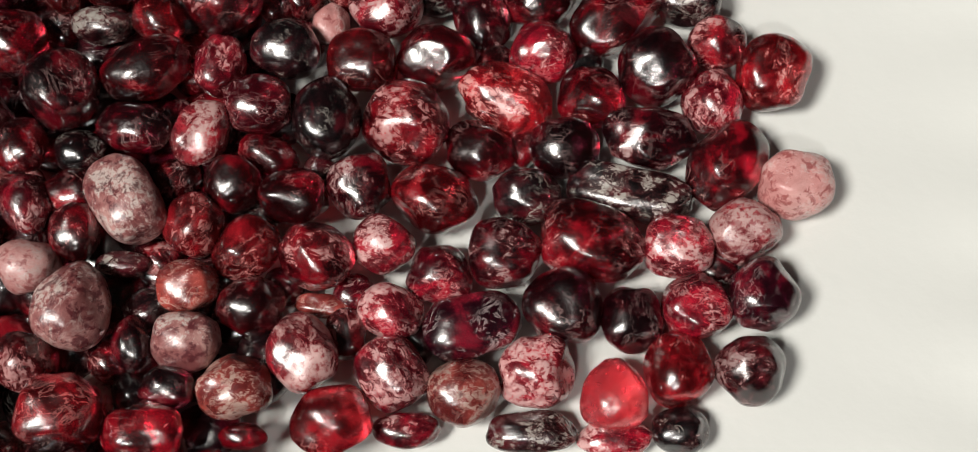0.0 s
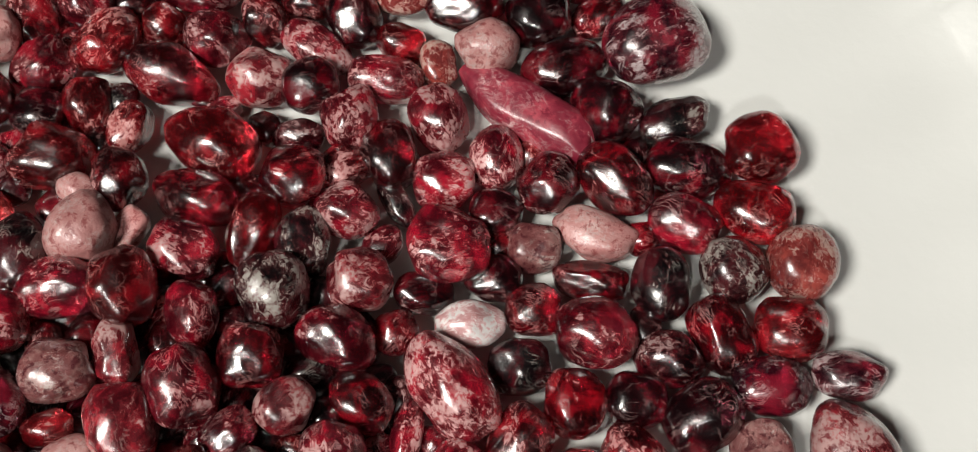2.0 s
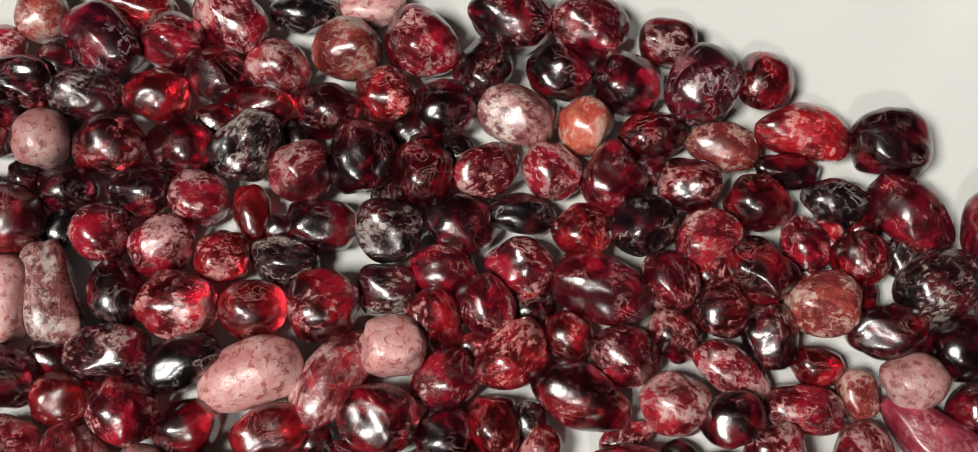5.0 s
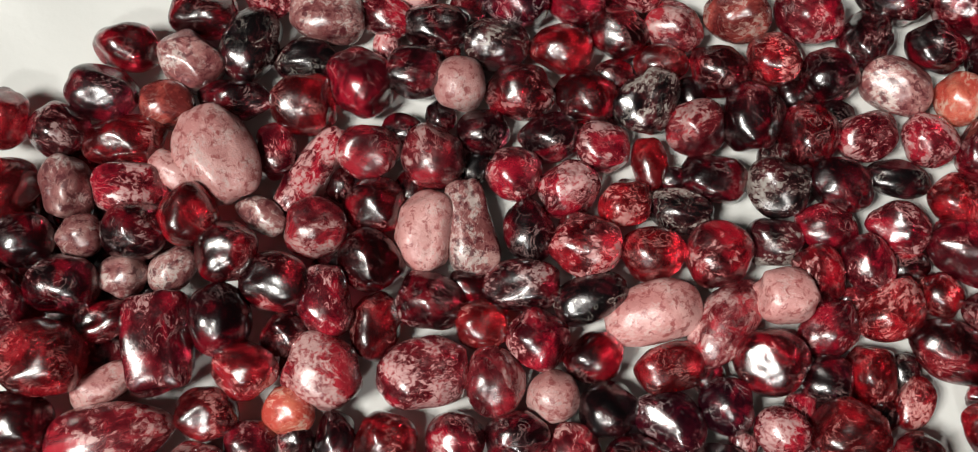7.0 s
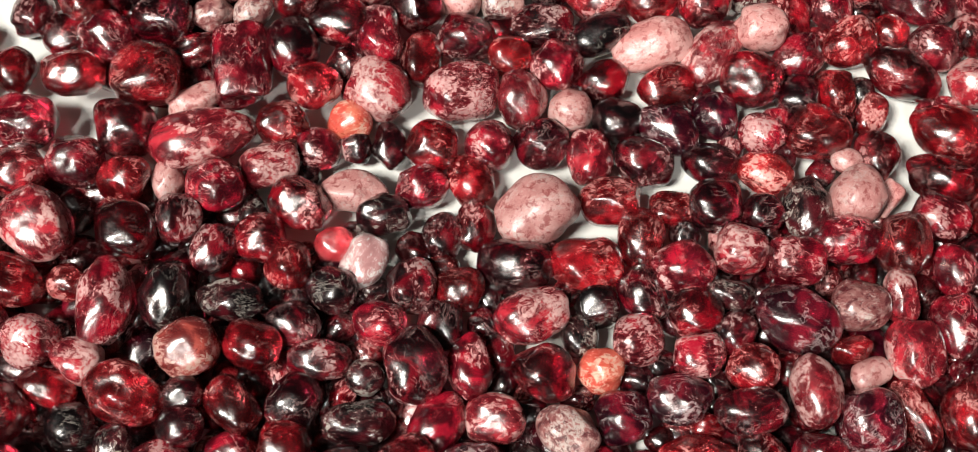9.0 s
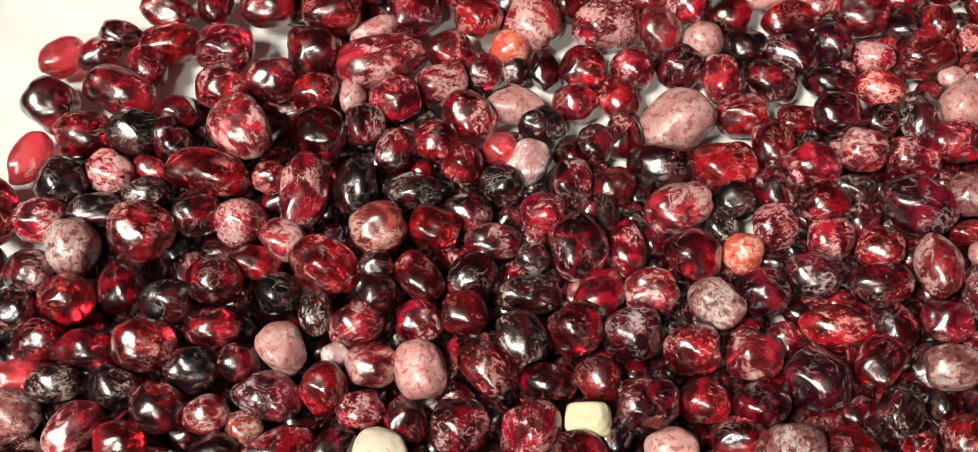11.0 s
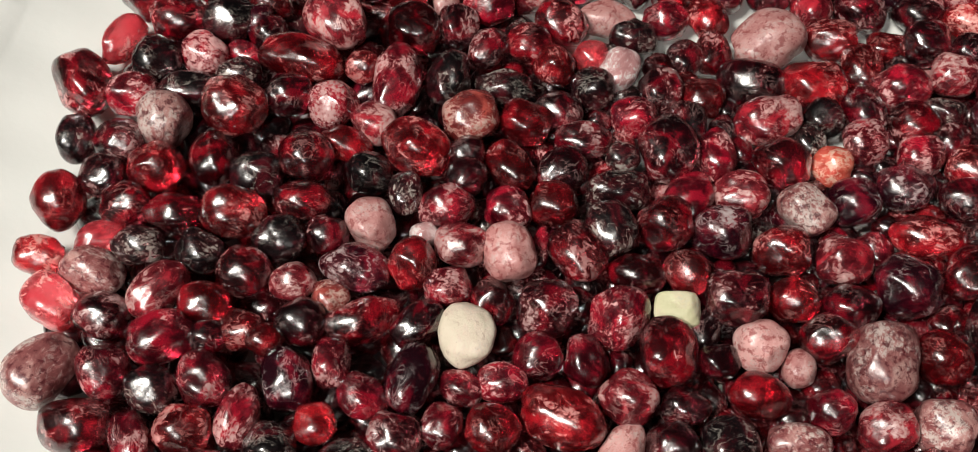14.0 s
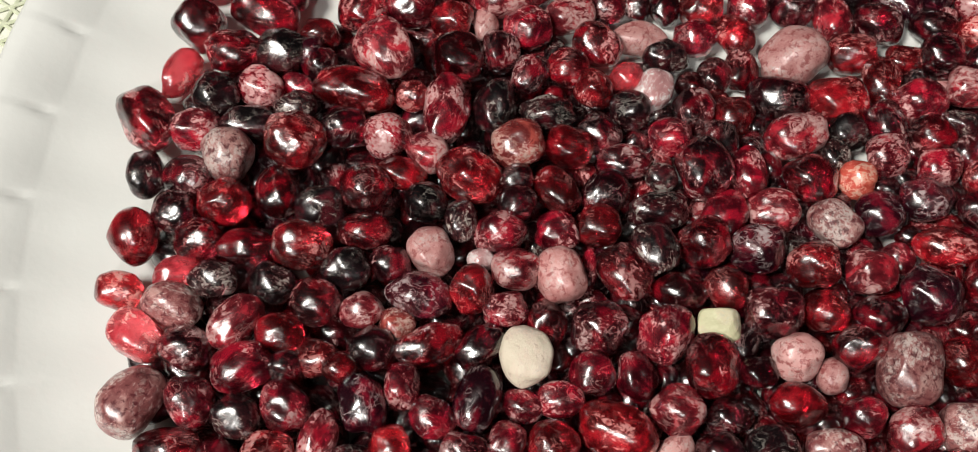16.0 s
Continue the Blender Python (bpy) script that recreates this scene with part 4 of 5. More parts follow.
pebble("r", -0.2065, 0.1693, 0.0104, 13.8, 13.2, 13)
pebble("d", -0.1892, 0.2202, 0.0047, 13.9, 7.6, 14)
pebble("r", -0.2559, 0.0799, 0.0110, 12.9, 10.9, 122)
pebble("p", -0.1093, 0.0853, 0.0094, 8.1, 6.6, 97)
pebble("d", -0.0050, 0.1871, 0.0037, 9.1, 8.1, 7)
pebble("k", -0.2500, 0.1160, 0.0104, 11.6, 10.2, 172)
pebble("d", -0.0155, 0.2542, 0.0055, 13.4, 11.8, 9)
pebble("s", -0.2427, 0.0672, 0.0116, 13.1, 9.8, 178)
pebble("s", -0.1650, 0.0486, 0.0099, 9.1, 7.3, 15)
pebble("p", -0.1269, 0.1599, 0.0067, 17.2, 13.6, 37)
pebble("m", -0.2166, 0.1763, 0.0094, 11.7, 10.0, 163)
pebble("g", -0.1454, 0.0533, 0.0104, 10.5, 9.1, 15)
pebble("k", -0.0417, 0.1079, 0.0094, 7.7, 6.8, 6)
pebble("k", -0.1193, 0.0663, 0.0116, 11.3, 10.6, 15)
pebble("h", -0.1927, 0.1600, 0.0086, 21.8, 12.0, 28, "t")
pebble("g", 0.0502, 0.1374, 0.0043, 9.3, 9.3, 6)
pebble("d", -0.0815, 0.1296, 0.0107, 14.1, 9.0, 14)
pebble("m", -0.1854, 0.0565, 0.0126, 10.0, 8.7, 164)
pebble("m", -0.2246, 0.0575, 0.0130, 13.3, 10.2, 31)
pebble("o", -0.0134, 0.0761, 0.0090, 10.7, 9.4, 6)
pebble("g", -0.2246, 0.1451, 0.0099, 12.4, 11.7, 12)
pebble("d", -0.1284, 0.0717, 0.0106, 10.2, 7.9, 14)
pebble("k", -0.2390, 0.1301, 0.0107, 11.9, 11.1, 15)
pebble("d", -0.0289, 0.0805, 0.0087, 8.2, 5.5, 102)
pebble("o", -0.1998, 0.2162, 0.0068, 10.0, 8.7, 13)
pebble("h", -0.1793, 0.1577, 0.0072, 13.2, 9.7, 23)
pebble("r", -0.0760, 0.1875, 0.0070, 13.6, 11.6, 172)
pebble("g", -0.0802, 0.1133, 0.0105, 11.8, 10.1, 43)
pebble("s", -0.1982, 0.2250, 0.0059, 12.2, 10.3, 152)
pebble("k", -0.1893, 0.2301, 0.0048, 14.1, 10.4, 87)
pebble("p", -0.0612, 0.1411, 0.0106, 8.5, 6.0, 39)
pebble("r", -0.1156, 0.0771, 0.0110, 12.2, 9.2, 3)
pebble("r", -0.2330, 0.1380, 0.0088, 9.8, 8.3, 15)
pebble("d", -0.2374, 0.0588, 0.0120, 11.6, 10.3, 14)
pebble("s", -0.0366, 0.0843, 0.0119, 13.0, 11.2, 80, "t")
pebble("g", -0.2631, 0.1075, 0.0100, 18.0, 12.2, 137)
pebble("R", -0.2548, 0.0680, 0.0098, 10.9, 8.6, 178)
pebble("p", -0.1520, 0.2316, 0.0054, 10.0, 9.5, 104)
pebble("r", -0.0651, 0.1450, 0.0102, 8.1, 5.6, 22)
pebble("u", -0.0607, 0.1319, 0.0134, 12.7, 11.9, 94)
pebble("m", -0.2232, 0.0385, 0.0102, 12.4, 8.1, 120)
pebble("s", -0.1069, 0.0706, 0.0101, 12.3, 8.0, 10)
pebble("r", -0.0523, 0.1352, 0.0109, 14.8, 6.4, 131)
pebble("d", 0.0244, 0.1981, 0.0044, 15.2, 9.6, 177)
pebble("r", -0.2230, 0.1944, 0.0099, 16.8, 11.7, 30)
pebble("m", -0.2141, 0.0519, 0.0130, 11.3, 10.0, 137)
pebble("g", -0.0341, 0.1209, 0.0113, 14.2, 9.8, 29)
pebble("g", -0.2502, 0.1280, 0.0093, 13.4, 10.5, 15)
pebble("s", -0.0944, 0.0893, 0.0118, 15.6, 13.6, 95)
pebble("m", -0.0683, 0.1239, 0.0118, 11.3, 9.6, 12)
pebble("r", -0.0341, 0.1297, 0.0107, 8.7, 7.7, 157)
pebble("m", -0.2082, 0.0364, 0.0107, 10.3, 8.3, 15)
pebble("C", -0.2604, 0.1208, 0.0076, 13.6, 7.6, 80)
pebble("d", -0.2160, 0.2072, 0.0084, 11.0, 9.8, 172)
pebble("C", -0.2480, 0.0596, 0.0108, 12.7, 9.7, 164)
pebble("g", -0.2339, 0.0382, 0.0106, 14.3, 10.7, 20)
pebble("R", -0.0849, 0.1769, 0.0070, 11.6, 9.1, 3)
pebble("m", -0.1354, 0.2520, 0.0047, 10.8, 10.3, 9)
pebble("d", -0.0227, 0.0750, 0.0086, 8.1, 6.3, 6)
pebble("m", -0.2275, 0.1557, 0.0077, 14.1, 11.3, 12)
pebble("d", -0.2110, 0.2155, 0.0076, 13.0, 9.9, 3)
pebble("r", 0.0360, 0.2025, 0.0054, 12.2, 11.7, 7)
pebble("k", -0.0425, 0.1279, 0.0105, 9.7, 6.3, 6)
pebble("g", -0.2098, 0.2249, 0.0058, 12.8, 9.1, 178)
pebble("d", -0.0454, 0.1163, 0.0125, 12.6, 11.6, 129)
pebble("r", -0.0832, 0.0946, 0.0099, 11.9, 11.1, 160)
pebble("r", -0.2213, 0.1674, 0.0087, 12.9, 10.0, 12)
pebble("m", -0.1021, 0.0780, 0.0103, 9.2, 9.0, 14)
pebble("g", -0.2088, 0.0913, 0.0139, 12.3, 8.8, 12)
pebble("m", -0.2329, 0.0492, 0.0118, 12.0, 10.3, 147)
pebble("k", -0.2228, 0.0480, 0.0119, 10.0, 9.5, 165)
pebble("p", -0.0701, 0.1821, 0.0080, 7.1, 5.3, 162)
pebble("u", -0.1468, 0.2502, 0.0050, 14.8, 10.8, 158)
pebble("r", -0.2256, 0.2071, 0.0085, 11.7, 10.8, 135)
pebble("d", -0.1583, 0.2412, 0.0042, 11.9, 9.0, 9)
pebble("g", -0.2606, 0.1344, 0.0077, 12.5, 12.2, 171)
pebble("r", -0.2408, 0.1554, 0.0055, 14.3, 9.2, 12)
pebble("s", -0.0661, 0.1151, 0.0113, 11.8, 9.4, 12)
pebble("g", -0.0548, 0.1226, 0.0126, 11.9, 10.6, 12)
pebble("r", -0.2330, 0.1659, 0.0070, 10.1, 8.7, 109)
pebble("g", -0.0969, 0.0655, 0.0090, 9.5, 7.3, 107)
pebble("s", -0.2441, 0.0464, 0.0111, 16.1, 12.0, 66, "t")
pebble("m", -0.1636, 0.2474, 0.0032, 9.2, 6.9, 9)
pebble("r", -0.2440, 0.1633, 0.0055, 13.0, 8.7, 1)
pebble("g", -0.0748, 0.0883, 0.0104, 10.4, 10.1, 14)
pebble("o", -0.1577, 0.2531, 0.0042, 9.2, 9.2, 9)
pebble("d", -0.0807, 0.1956, 0.0041, 9.5, 8.9, 169)
pebble("m", -0.0676, 0.2670, 0.0050, 13.8, 10.9, 168)
pebble("d", -0.0810, 0.2658, 0.0053, 14.9, 11.5, 168)
pebble("r", 0.0000, 0.0730, 0.0072, 11.7, 9.9, 26)
pebble("k", 0.0276, 0.0751, 0.0030, 13.3, 6.4, 6)
pebble("h", -0.1719, 0.0436, 0.0110, 10.6, 9.3, 15)
pebble("g", -0.1552, 0.0482, 0.0101, 13.0, 9.4, 15)
pebble("r", -0.1496, 0.0630, 0.0117, 17.3, 11.5, 173)
pebble("m", 0.0102, 0.0734, 0.0034, 10.1, 5.5, 6)
pebble("m", -0.1677, 0.2415, 0.0037, 10.6, 8.0, 162)
pebble("m", -0.1919, 0.0388, 0.0103, 11.6, 6.7, 77)
pebble("m", -0.0477, 0.0989, 0.0099, 9.9, 7.6, 104)
pebble("p", -0.0452, 0.0894, 0.0106, 10.1, 8.3, 6)
pebble("m", 0.0392, 0.0755, 0.0025, 11.0, 5.5, 6)
pebble("p", -0.1042, 0.2648, 0.0032, 11.6, 7.0, 9)
pebble("r", -0.2246, 0.1833, 0.0089, 10.7, 9.5, 109)
pebble("s", -0.1776, 0.2388, 0.0048, 13.9, 10.5, 14)
pebble("k", 0.0482, 0.0774, 0.0032, 8.3, 6.9, 6)
pebble("k", -0.1153, 0.2616, 0.0035, 12.7, 7.5, 9)
pebble("k", -0.1326, 0.0537, 0.0102, 10.4, 8.1, 15)
pebble("r", -0.1010, 0.1663, 0.0050, 10.5, 7.6, 13)
pebble("m", -0.1269, 0.2578, 0.0047, 14.9, 10.3, 148)
pebble("k", -0.1997, 0.0359, 0.0096, 8.0, 5.8, 15)
pebble("g", -0.0503, 0.1075, 0.0100, 8.7, 7.7, 104)
pebble("p", -0.0615, 0.1765, 0.0067, 8.8, 5.2, 62, "x")
pebble("r", -0.1220, 0.0568, 0.0109, 11.7, 9.4, 15)
pebble("k", -0.0751, 0.1043, 0.0097, 10.7, 9.4, 92)
pebble("g", -0.0117, 0.0699, 0.0062, 7.2, 4.0, 6)
pebble("g", -0.2463, 0.1401, 0.0086, 16.8, 11.5, 171)
pebble("g", -0.1987, 0.2345, 0.0047, 13.0, 9.9, 14)
pebble("m", -0.2162, 0.0320, 0.0098, 9.0, 8.0, 15)
pebble("p", -0.1132, 0.0584, 0.0094, 7.9, 6.6, 15)
pebble("r", -0.1051, 0.0620, 0.0110, 11.3, 10.5, 15)
pebble("g", -0.0424, 0.0761, 0.0105, 8.9, 8.0, 104)
pebble("r", -0.2271, 0.0299, 0.0099, 11.6, 10.3, 15)
pebble("g", -0.0246, 0.0686, 0.0098, 12.3, 8.8, 6)
pebble("r", -0.1435, 0.2585, 0.0037, 15.0, 8.1, 168)
pebble("h", -0.0919, 0.0777, 0.0101, 11.0, 10.2, 14)
pebble("r", -0.0356, 0.0696, 0.0115, 11.3, 10.9, 6)
pebble("h", -0.0887, 0.0667, 0.0097, 10.6, 9.9, 96)
pebble("s", -0.0817, 0.0806, 0.0105, 11.5, 11.3, 14)
pebble("m", -0.2457, 0.1710, 0.0055, 10.3, 8.1, 12)
pebble("m", -0.1878, 0.2408, 0.0045, 11.7, 9.7, 25)
pebble("m", -0.1771, 0.2523, 0.0048, 11.2, 9.8, 172)
pebble("r", -0.0620, 0.1020, 0.0089, 11.4, 9.6, 67)
pebble("r", -0.0560, 0.0940, 0.0096, 10.7, 10.0, 2)
pebble("r", -0.1620, 0.1060, 0.0101, 10.7, 9.6, 179)
pebble("d", -0.1620, 0.1140, 0.0099, 11.8, 9.9, 71)
pebble("m", -0.1700, 0.1020, 0.0108, 10.4, 9.6, 167)
pebble("d", -0.0580, 0.1100, 0.0097, 12.3, 10.1, 12)
pebble("r", -0.0820, 0.1380, 0.0094, 10.2, 9.7, 156)
pebble("m", -0.1360, 0.1160, 0.0084, 12.8, 10.0, 70)
pebble("d", -0.0840, 0.2560, 0.0045, 12.2, 9.8, 80)
pebble("g", -0.0940, 0.1460, 0.0083, 10.9, 10.1, 24)
pebble("g", -0.0780, 0.1220, 0.0092, 11.3, 9.2, 140)
pebble("k", -0.0340, 0.1780, 0.0068, 11.5, 9.1, 103)
pebble("d", -0.1660, 0.1280, 0.0088, 11.0, 9.2, 163)
pebble("d", -0.1040, 0.1480, 0.0065, 11.9, 9.2, 121)
pebble("d", -0.1400, 0.1340, 0.0064, 10.1, 8.9, 98)
pebble("g", -0.1680, 0.0820, 0.0106, 9.8, 8.9, 150)
pebble("r", -0.0640, 0.2140, 0.0037, 8.7, 8.1, 154)
pebble("d", -0.0860, 0.1440, 0.0081, 9.7, 7.8, 74)
pebble("d", -0.1280, 0.0880, 0.0085, 8.6, 7.5, 75)
pebble("g", -0.0420, 0.1020, 0.0080, 9.0, 7.4, 8)
pebble("g", -0.0300, 0.1920, 0.0038, 9.9, 7.7, 50)
pebble("k", 0.0060, 0.1420, 0.0040, 9.1, 8.1, 14)
pebble("g", -0.0180, 0.1660, 0.0051, 8.0, 7.3, 73)
pebble("g", -0.1480, 0.1480, 0.0040, 7.7, 7.2, 156)
pebble("m", -0.0980, 0.1160, 0.0054, 8.0, 7.3, 155)
pebble("k", -0.1140, 0.1380, 0.0046, 8.6, 7.3, 116)
pebble("g", -0.1540, 0.0560, 0.0063, 8.9, 6.9, 146)
pebble("g", -0.0820, 0.1040, 0.0056, 8.7, 7.1, 43)
pebble("g", -0.0280, 0.1060, 0.0057, 7.8, 7.0, 55)
pebble("d", -0.0980, 0.1620, 0.0044, 7.4, 6.4, 104)
pebble("g", -0.1040, 0.0840, 0.0061, 7.8, 6.5, 24)
pebble("g", -0.0640, 0.1600, 0.0063, 7.9, 6.5, 63)
pebble("d", -0.1020, 0.1320, 0.0049, 7.1, 6.7, 11)
pebble("g", -0.0980, 0.0720, 0.0061, 7.6, 6.8, 82)
pebble("g", -0.1780, 0.1360, 0.0059, 6.9, 6.3, 136)
pebble("d", -0.1320, 0.1360, 0.0044, 7.2, 6.3, 139)
pebble("k", -0.0280, 0.0860, 0.0061, 8.2, 6.7, 24)
pebble("d", -0.1580, 0.1300, 0.0054, 7.7, 6.2, 43)
pebble("g", -0.0700, 0.2180, 0.0030, 7.8, 6.5, 17)
pebble("d", -0.0440, 0.1700, 0.0057, 8.1, 6.6, 40)
pebble("r", -0.0700, 0.1000, 0.0056, 7.4, 6.0, 39)
pebble("g", -0.1260, 0.2400, 0.0028, 7.6, 6.1, 6)
pebble("g", 0.0000, 0.0860, 0.0042, 7.7, 6.2, 103)
pebble("g", -0.1420, 0.1980, 0.0028, 7.8, 6.2, 15)
pebble("g", -0.0900, 0.0980, 0.0052, 7.3, 6.3, 93)
pebble("m", -0.0220, 0.1800, 0.0038, 7.5, 6.2, 52)
pebble("r", -0.1120, 0.0640, 0.0060, 6.8, 5.9, 36)
pebble("m", -0.1600, 0.0900, 0.0069, 8.2, 6.5, 178)
pebble("d", -0.0860, 0.0880, 0.0052, 8.1, 6.2, 129)
pebble("k", -0.1800, 0.1480, 0.0051, 7.9, 6.3, 119)
pebble("d", -0.1520, 0.0880, 0.0064, 7.6, 6.4, 160)
pebble("g", -0.0440, 0.1860, 0.0042, 8.1, 6.3, 22)
pebble("g", -0.0520, 0.1600, 0.0060, 7.3, 5.8, 125)
pebble("d", -0.1280, 0.1320, 0.0046, 8.0, 6.3, 104)
pebble("g", -0.0700, 0.1580, 0.0060, 6.5, 6.0, 91)
pebble("d", -0.1260, 0.1020, 0.0059, 7.2, 6.1, 74)
pebble("r", -0.1420, 0.1460, 0.0034, 6.6, 5.9, 155)
pebble("d", -0.1200, 0.1020, 0.0059, 6.6, 6.2, 40)
pebble("g", -0.1080, 0.0760, 0.0060, 7.5, 6.0, 31)
pebble("d", -0.0500, 0.1280, 0.0068, 7.7, 6.2, 148)
pebble("g", -0.1180, 0.1460, 0.0034, 7.0, 5.9, 72)
pebble("d", -0.1260, 0.1260, 0.0047, 6.9, 5.7, 94)
pebble("d", -0.1600, 0.2220, 0.0027, 7.3, 5.8, 0)
pebble("r", -0.0080, 0.1400, 0.0046, 6.4, 6.0, 9)
pebble("k", -0.0300, 0.1580, 0.0057, 7.7, 6.1, 16)
pebble("m", -0.1060, 0.1160, 0.0049, 6.3, 5.8, 13)
pebble("g", -0.0420, 0.2280, 0.0027, 7.0, 5.9, 65)
pebble("d", -0.0420, 0.1640, 0.0058, 7.0, 6.1, 23)
pebble("d", -0.1200, 0.1220, 0.0049, 6.7, 5.9, 14)
pebble("k", -0.1600, 0.1480, 0.0039, 6.4, 5.5, 117)
pebble("m", -0.1660, 0.2360, 0.0026, 7.1, 5.7, 112)
pebble("g", -0.0440, 0.1980, 0.0025, 6.6, 5.5, 137)
pebble("g", -0.1100, 0.1040, 0.0054, 6.9, 5.7, 83)
pebble("m", -0.0300, 0.1160, 0.0056, 6.2, 5.5, 106)
pebble("g", -0.0280, 0.0940, 0.0055, 6.0, 5.5, 5)
pebble("g", -0.1240, 0.0760, 0.0061, 7.2, 5.6, 142)
pebble("k", -0.0720, 0.1100, 0.0056, 6.7, 5.5, 169)
pebble("k", -0.0280, 0.0740, 0.0058, 7.1, 5.9, 132)
pebble("d", -0.0860, 0.2420, 0.0025, 6.5, 5.5, 1)
pebble("d", -0.0820, 0.1540, 0.0055, 6.4, 5.5, 95)
pebble("g", -0.1520, 0.1260, 0.0051, 6.6, 5.8, 148)
pebble("r", -0.1640, 0.0760, 0.0068, 6.4, 5.9, 152)
pebble("d", -0.1420, 0.0780, 0.0061, 7.6, 5.9, 104)
pebble("g", -0.1680, 0.2100, 0.0025, 6.7, 5.4, 92)
pebble("d", -0.1700, 0.1160, 0.0063, 6.8, 5.5, 168)
pebble("d", -0.1120, 0.1260, 0.0045, 7.3, 5.7, 32)
pebble("m", -0.0400, 0.1240, 0.0062, 6.1, 5.5, 45)
pebble("k", -0.1200, 0.1140, 0.0052, 6.7, 5.6, 169)
pebble("m", -0.0920, 0.1820, 0.0031, 6.1, 5.7, 90)
pebble("k", -0.0120, 0.0820, 0.0050, 7.6, 5.9, 75)
pebble("d", -0.0740, 0.1800, 0.0043, 6.3, 5.8, 72)
pebble("k", -0.1460, 0.2180, 0.0025, 6.5, 5.5, 87)
pebble("d", -0.1540, 0.2460, 0.0027, 7.1, 6.0, 154)
pebble("g", -0.0700, 0.1920, 0.0032, 6.1, 5.6, 105)
pebble("g", -0.0620, 0.1220, 0.0065, 7.5, 6.0, 97)
pebble("g", -0.1520, 0.0700, 0.0060, 7.3, 5.8, 107)
pebble("m", 0.0000, 0.0920, 0.0040, 6.7, 5.9, 48)
pebble("r", -0.1120, 0.0920, 0.0057, 6.6, 5.5, 43)
pebble("r", -0.0300, 0.1460, 0.0060, 6.4, 5.9, 178)
pebble("k", -0.0680, 0.2000, 0.0027, 6.4, 5.8, 104)
pebble("m", -0.0540, 0.2440, 0.0025, 7.0, 5.4, 13)
pebble("g", -0.0940, 0.2440, 0.0027, 7.5, 5.9, 8)
pebble("d", -0.0880, 0.1340, 0.0057, 7.2, 5.9, 140)
pebble("g", -0.0040, 0.1820, 0.0027, 7.5, 6.0, 44)
pebble("d", -0.1460, 0.1180, 0.0051, 6.4, 5.9, 112)
pebble("g", -0.0320, 0.0780, 0.0060, 6.6, 5.9, 156)
pebble("d", -0.1540, 0.2260, 0.0025, 5.9, 5.5, 144)
pebble("g", -0.1680, 0.1420, 0.0048, 6.9, 5.5, 53)
pebble("d", -0.1720, 0.1580, 0.0037, 7.0, 5.7, 61)
pebble("g", -0.0180, 0.2280, 0.0026, 6.5, 5.6, 87)
pebble("d", -0.0660, 0.1400, 0.0065, 7.1, 5.8, 88)
pebble("m", -0.0180, 0.1480, 0.0051, 6.2, 5.7, 49)
pebble("d", 0.0520, 0.1020, 0.0025, 7.0, 5.5, 164)
pebble("g", -0.0820, 0.1640, 0.0051, 7.0, 5.7, 122)
pebble("g", -0.0180, 0.1360, 0.0054, 6.6, 5.9, 122)
pebble("k", 0.0300, 0.1320, 0.0025, 7.0, 5.5, 61)
pebble("d", -0.0260, 0.1520, 0.0055, 7.0, 5.7, 92)
pebble("d", 0.0160, 0.2000, 0.0027, 7.1, 5.8, 102)
pebble("g", 0.0180, 0.1860, 0.0027, 7.1, 5.8, 27)
pebble("k", -0.1540, 0.1380, 0.0045, 7.2, 5.9, 22)
pebble("m", -0.1780, 0.1240, 0.0062, 6.2, 5.5, 130)
pebble("g", 0.0220, 0.1180, 0.0026, 6.9, 5.7, 82)
pebble("d", -0.0980, 0.1360, 0.0049, 7.2, 5.9, 19)
pebble("g", -0.1700, 0.0500, 0.0063, 6.9, 5.9, 133)
pebble("d", -0.1120, 0.2240, 0.0025, 6.1, 5.5, 10)
pebble("k", -0.0080, 0.1100, 0.0037, 6.4, 5.4, 44)
pebble("k", -0.0960, 0.2320, 0.0026, 6.4, 5.6, 73)
pebble("d", -0.1400, 0.1000, 0.0058, 6.3, 5.9, 90)
pebble("d", -0.1120, 0.2400, 0.0025, 6.6, 5.5, 123)
pebble("m", -0.0440, 0.1460, 0.0063, 6.0, 5.5, 75)
pebble("d", -0.0160, 0.1560, 0.0048, 7.3, 5.9, 107)
pebble("d", -0.0400, 0.1520, 0.0062, 7.4, 5.9, 98)
pebble("g", 0.0160, 0.1320, 0.0026, 6.3, 5.7, 45)
pebble("m", -0.0820, 0.1820, 0.0036, 6.8, 5.4, 160)
pebble("r", -0.0320, 0.1340, 0.0061, 7.1, 5.6, 56)
pebble("r", -0.1140, 0.0700, 0.0061, 7.3, 6.0, 54)
pebble("d", -0.1760, 0.0700, 0.0070, 5.9, 5.4, 114)
pebble("k", -0.0300, 0.1700, 0.0049, 7.1, 5.9, 89)
pebble("g", -0.0500, 0.1400, 0.0066, 6.4, 5.8, 141)
pebble("r", -0.0240, 0.2380, 0.0025, 6.4, 5.4, 116)
pebble("d", -0.1320, 0.1420, 0.0036, 6.1, 5.5, 118)
pebble("d", -0.1680, 0.1780, 0.0031, 6.8, 5.5, 112)
pebble("r", -0.1760, 0.1160, 0.0065, 6.5, 5.4, 91)
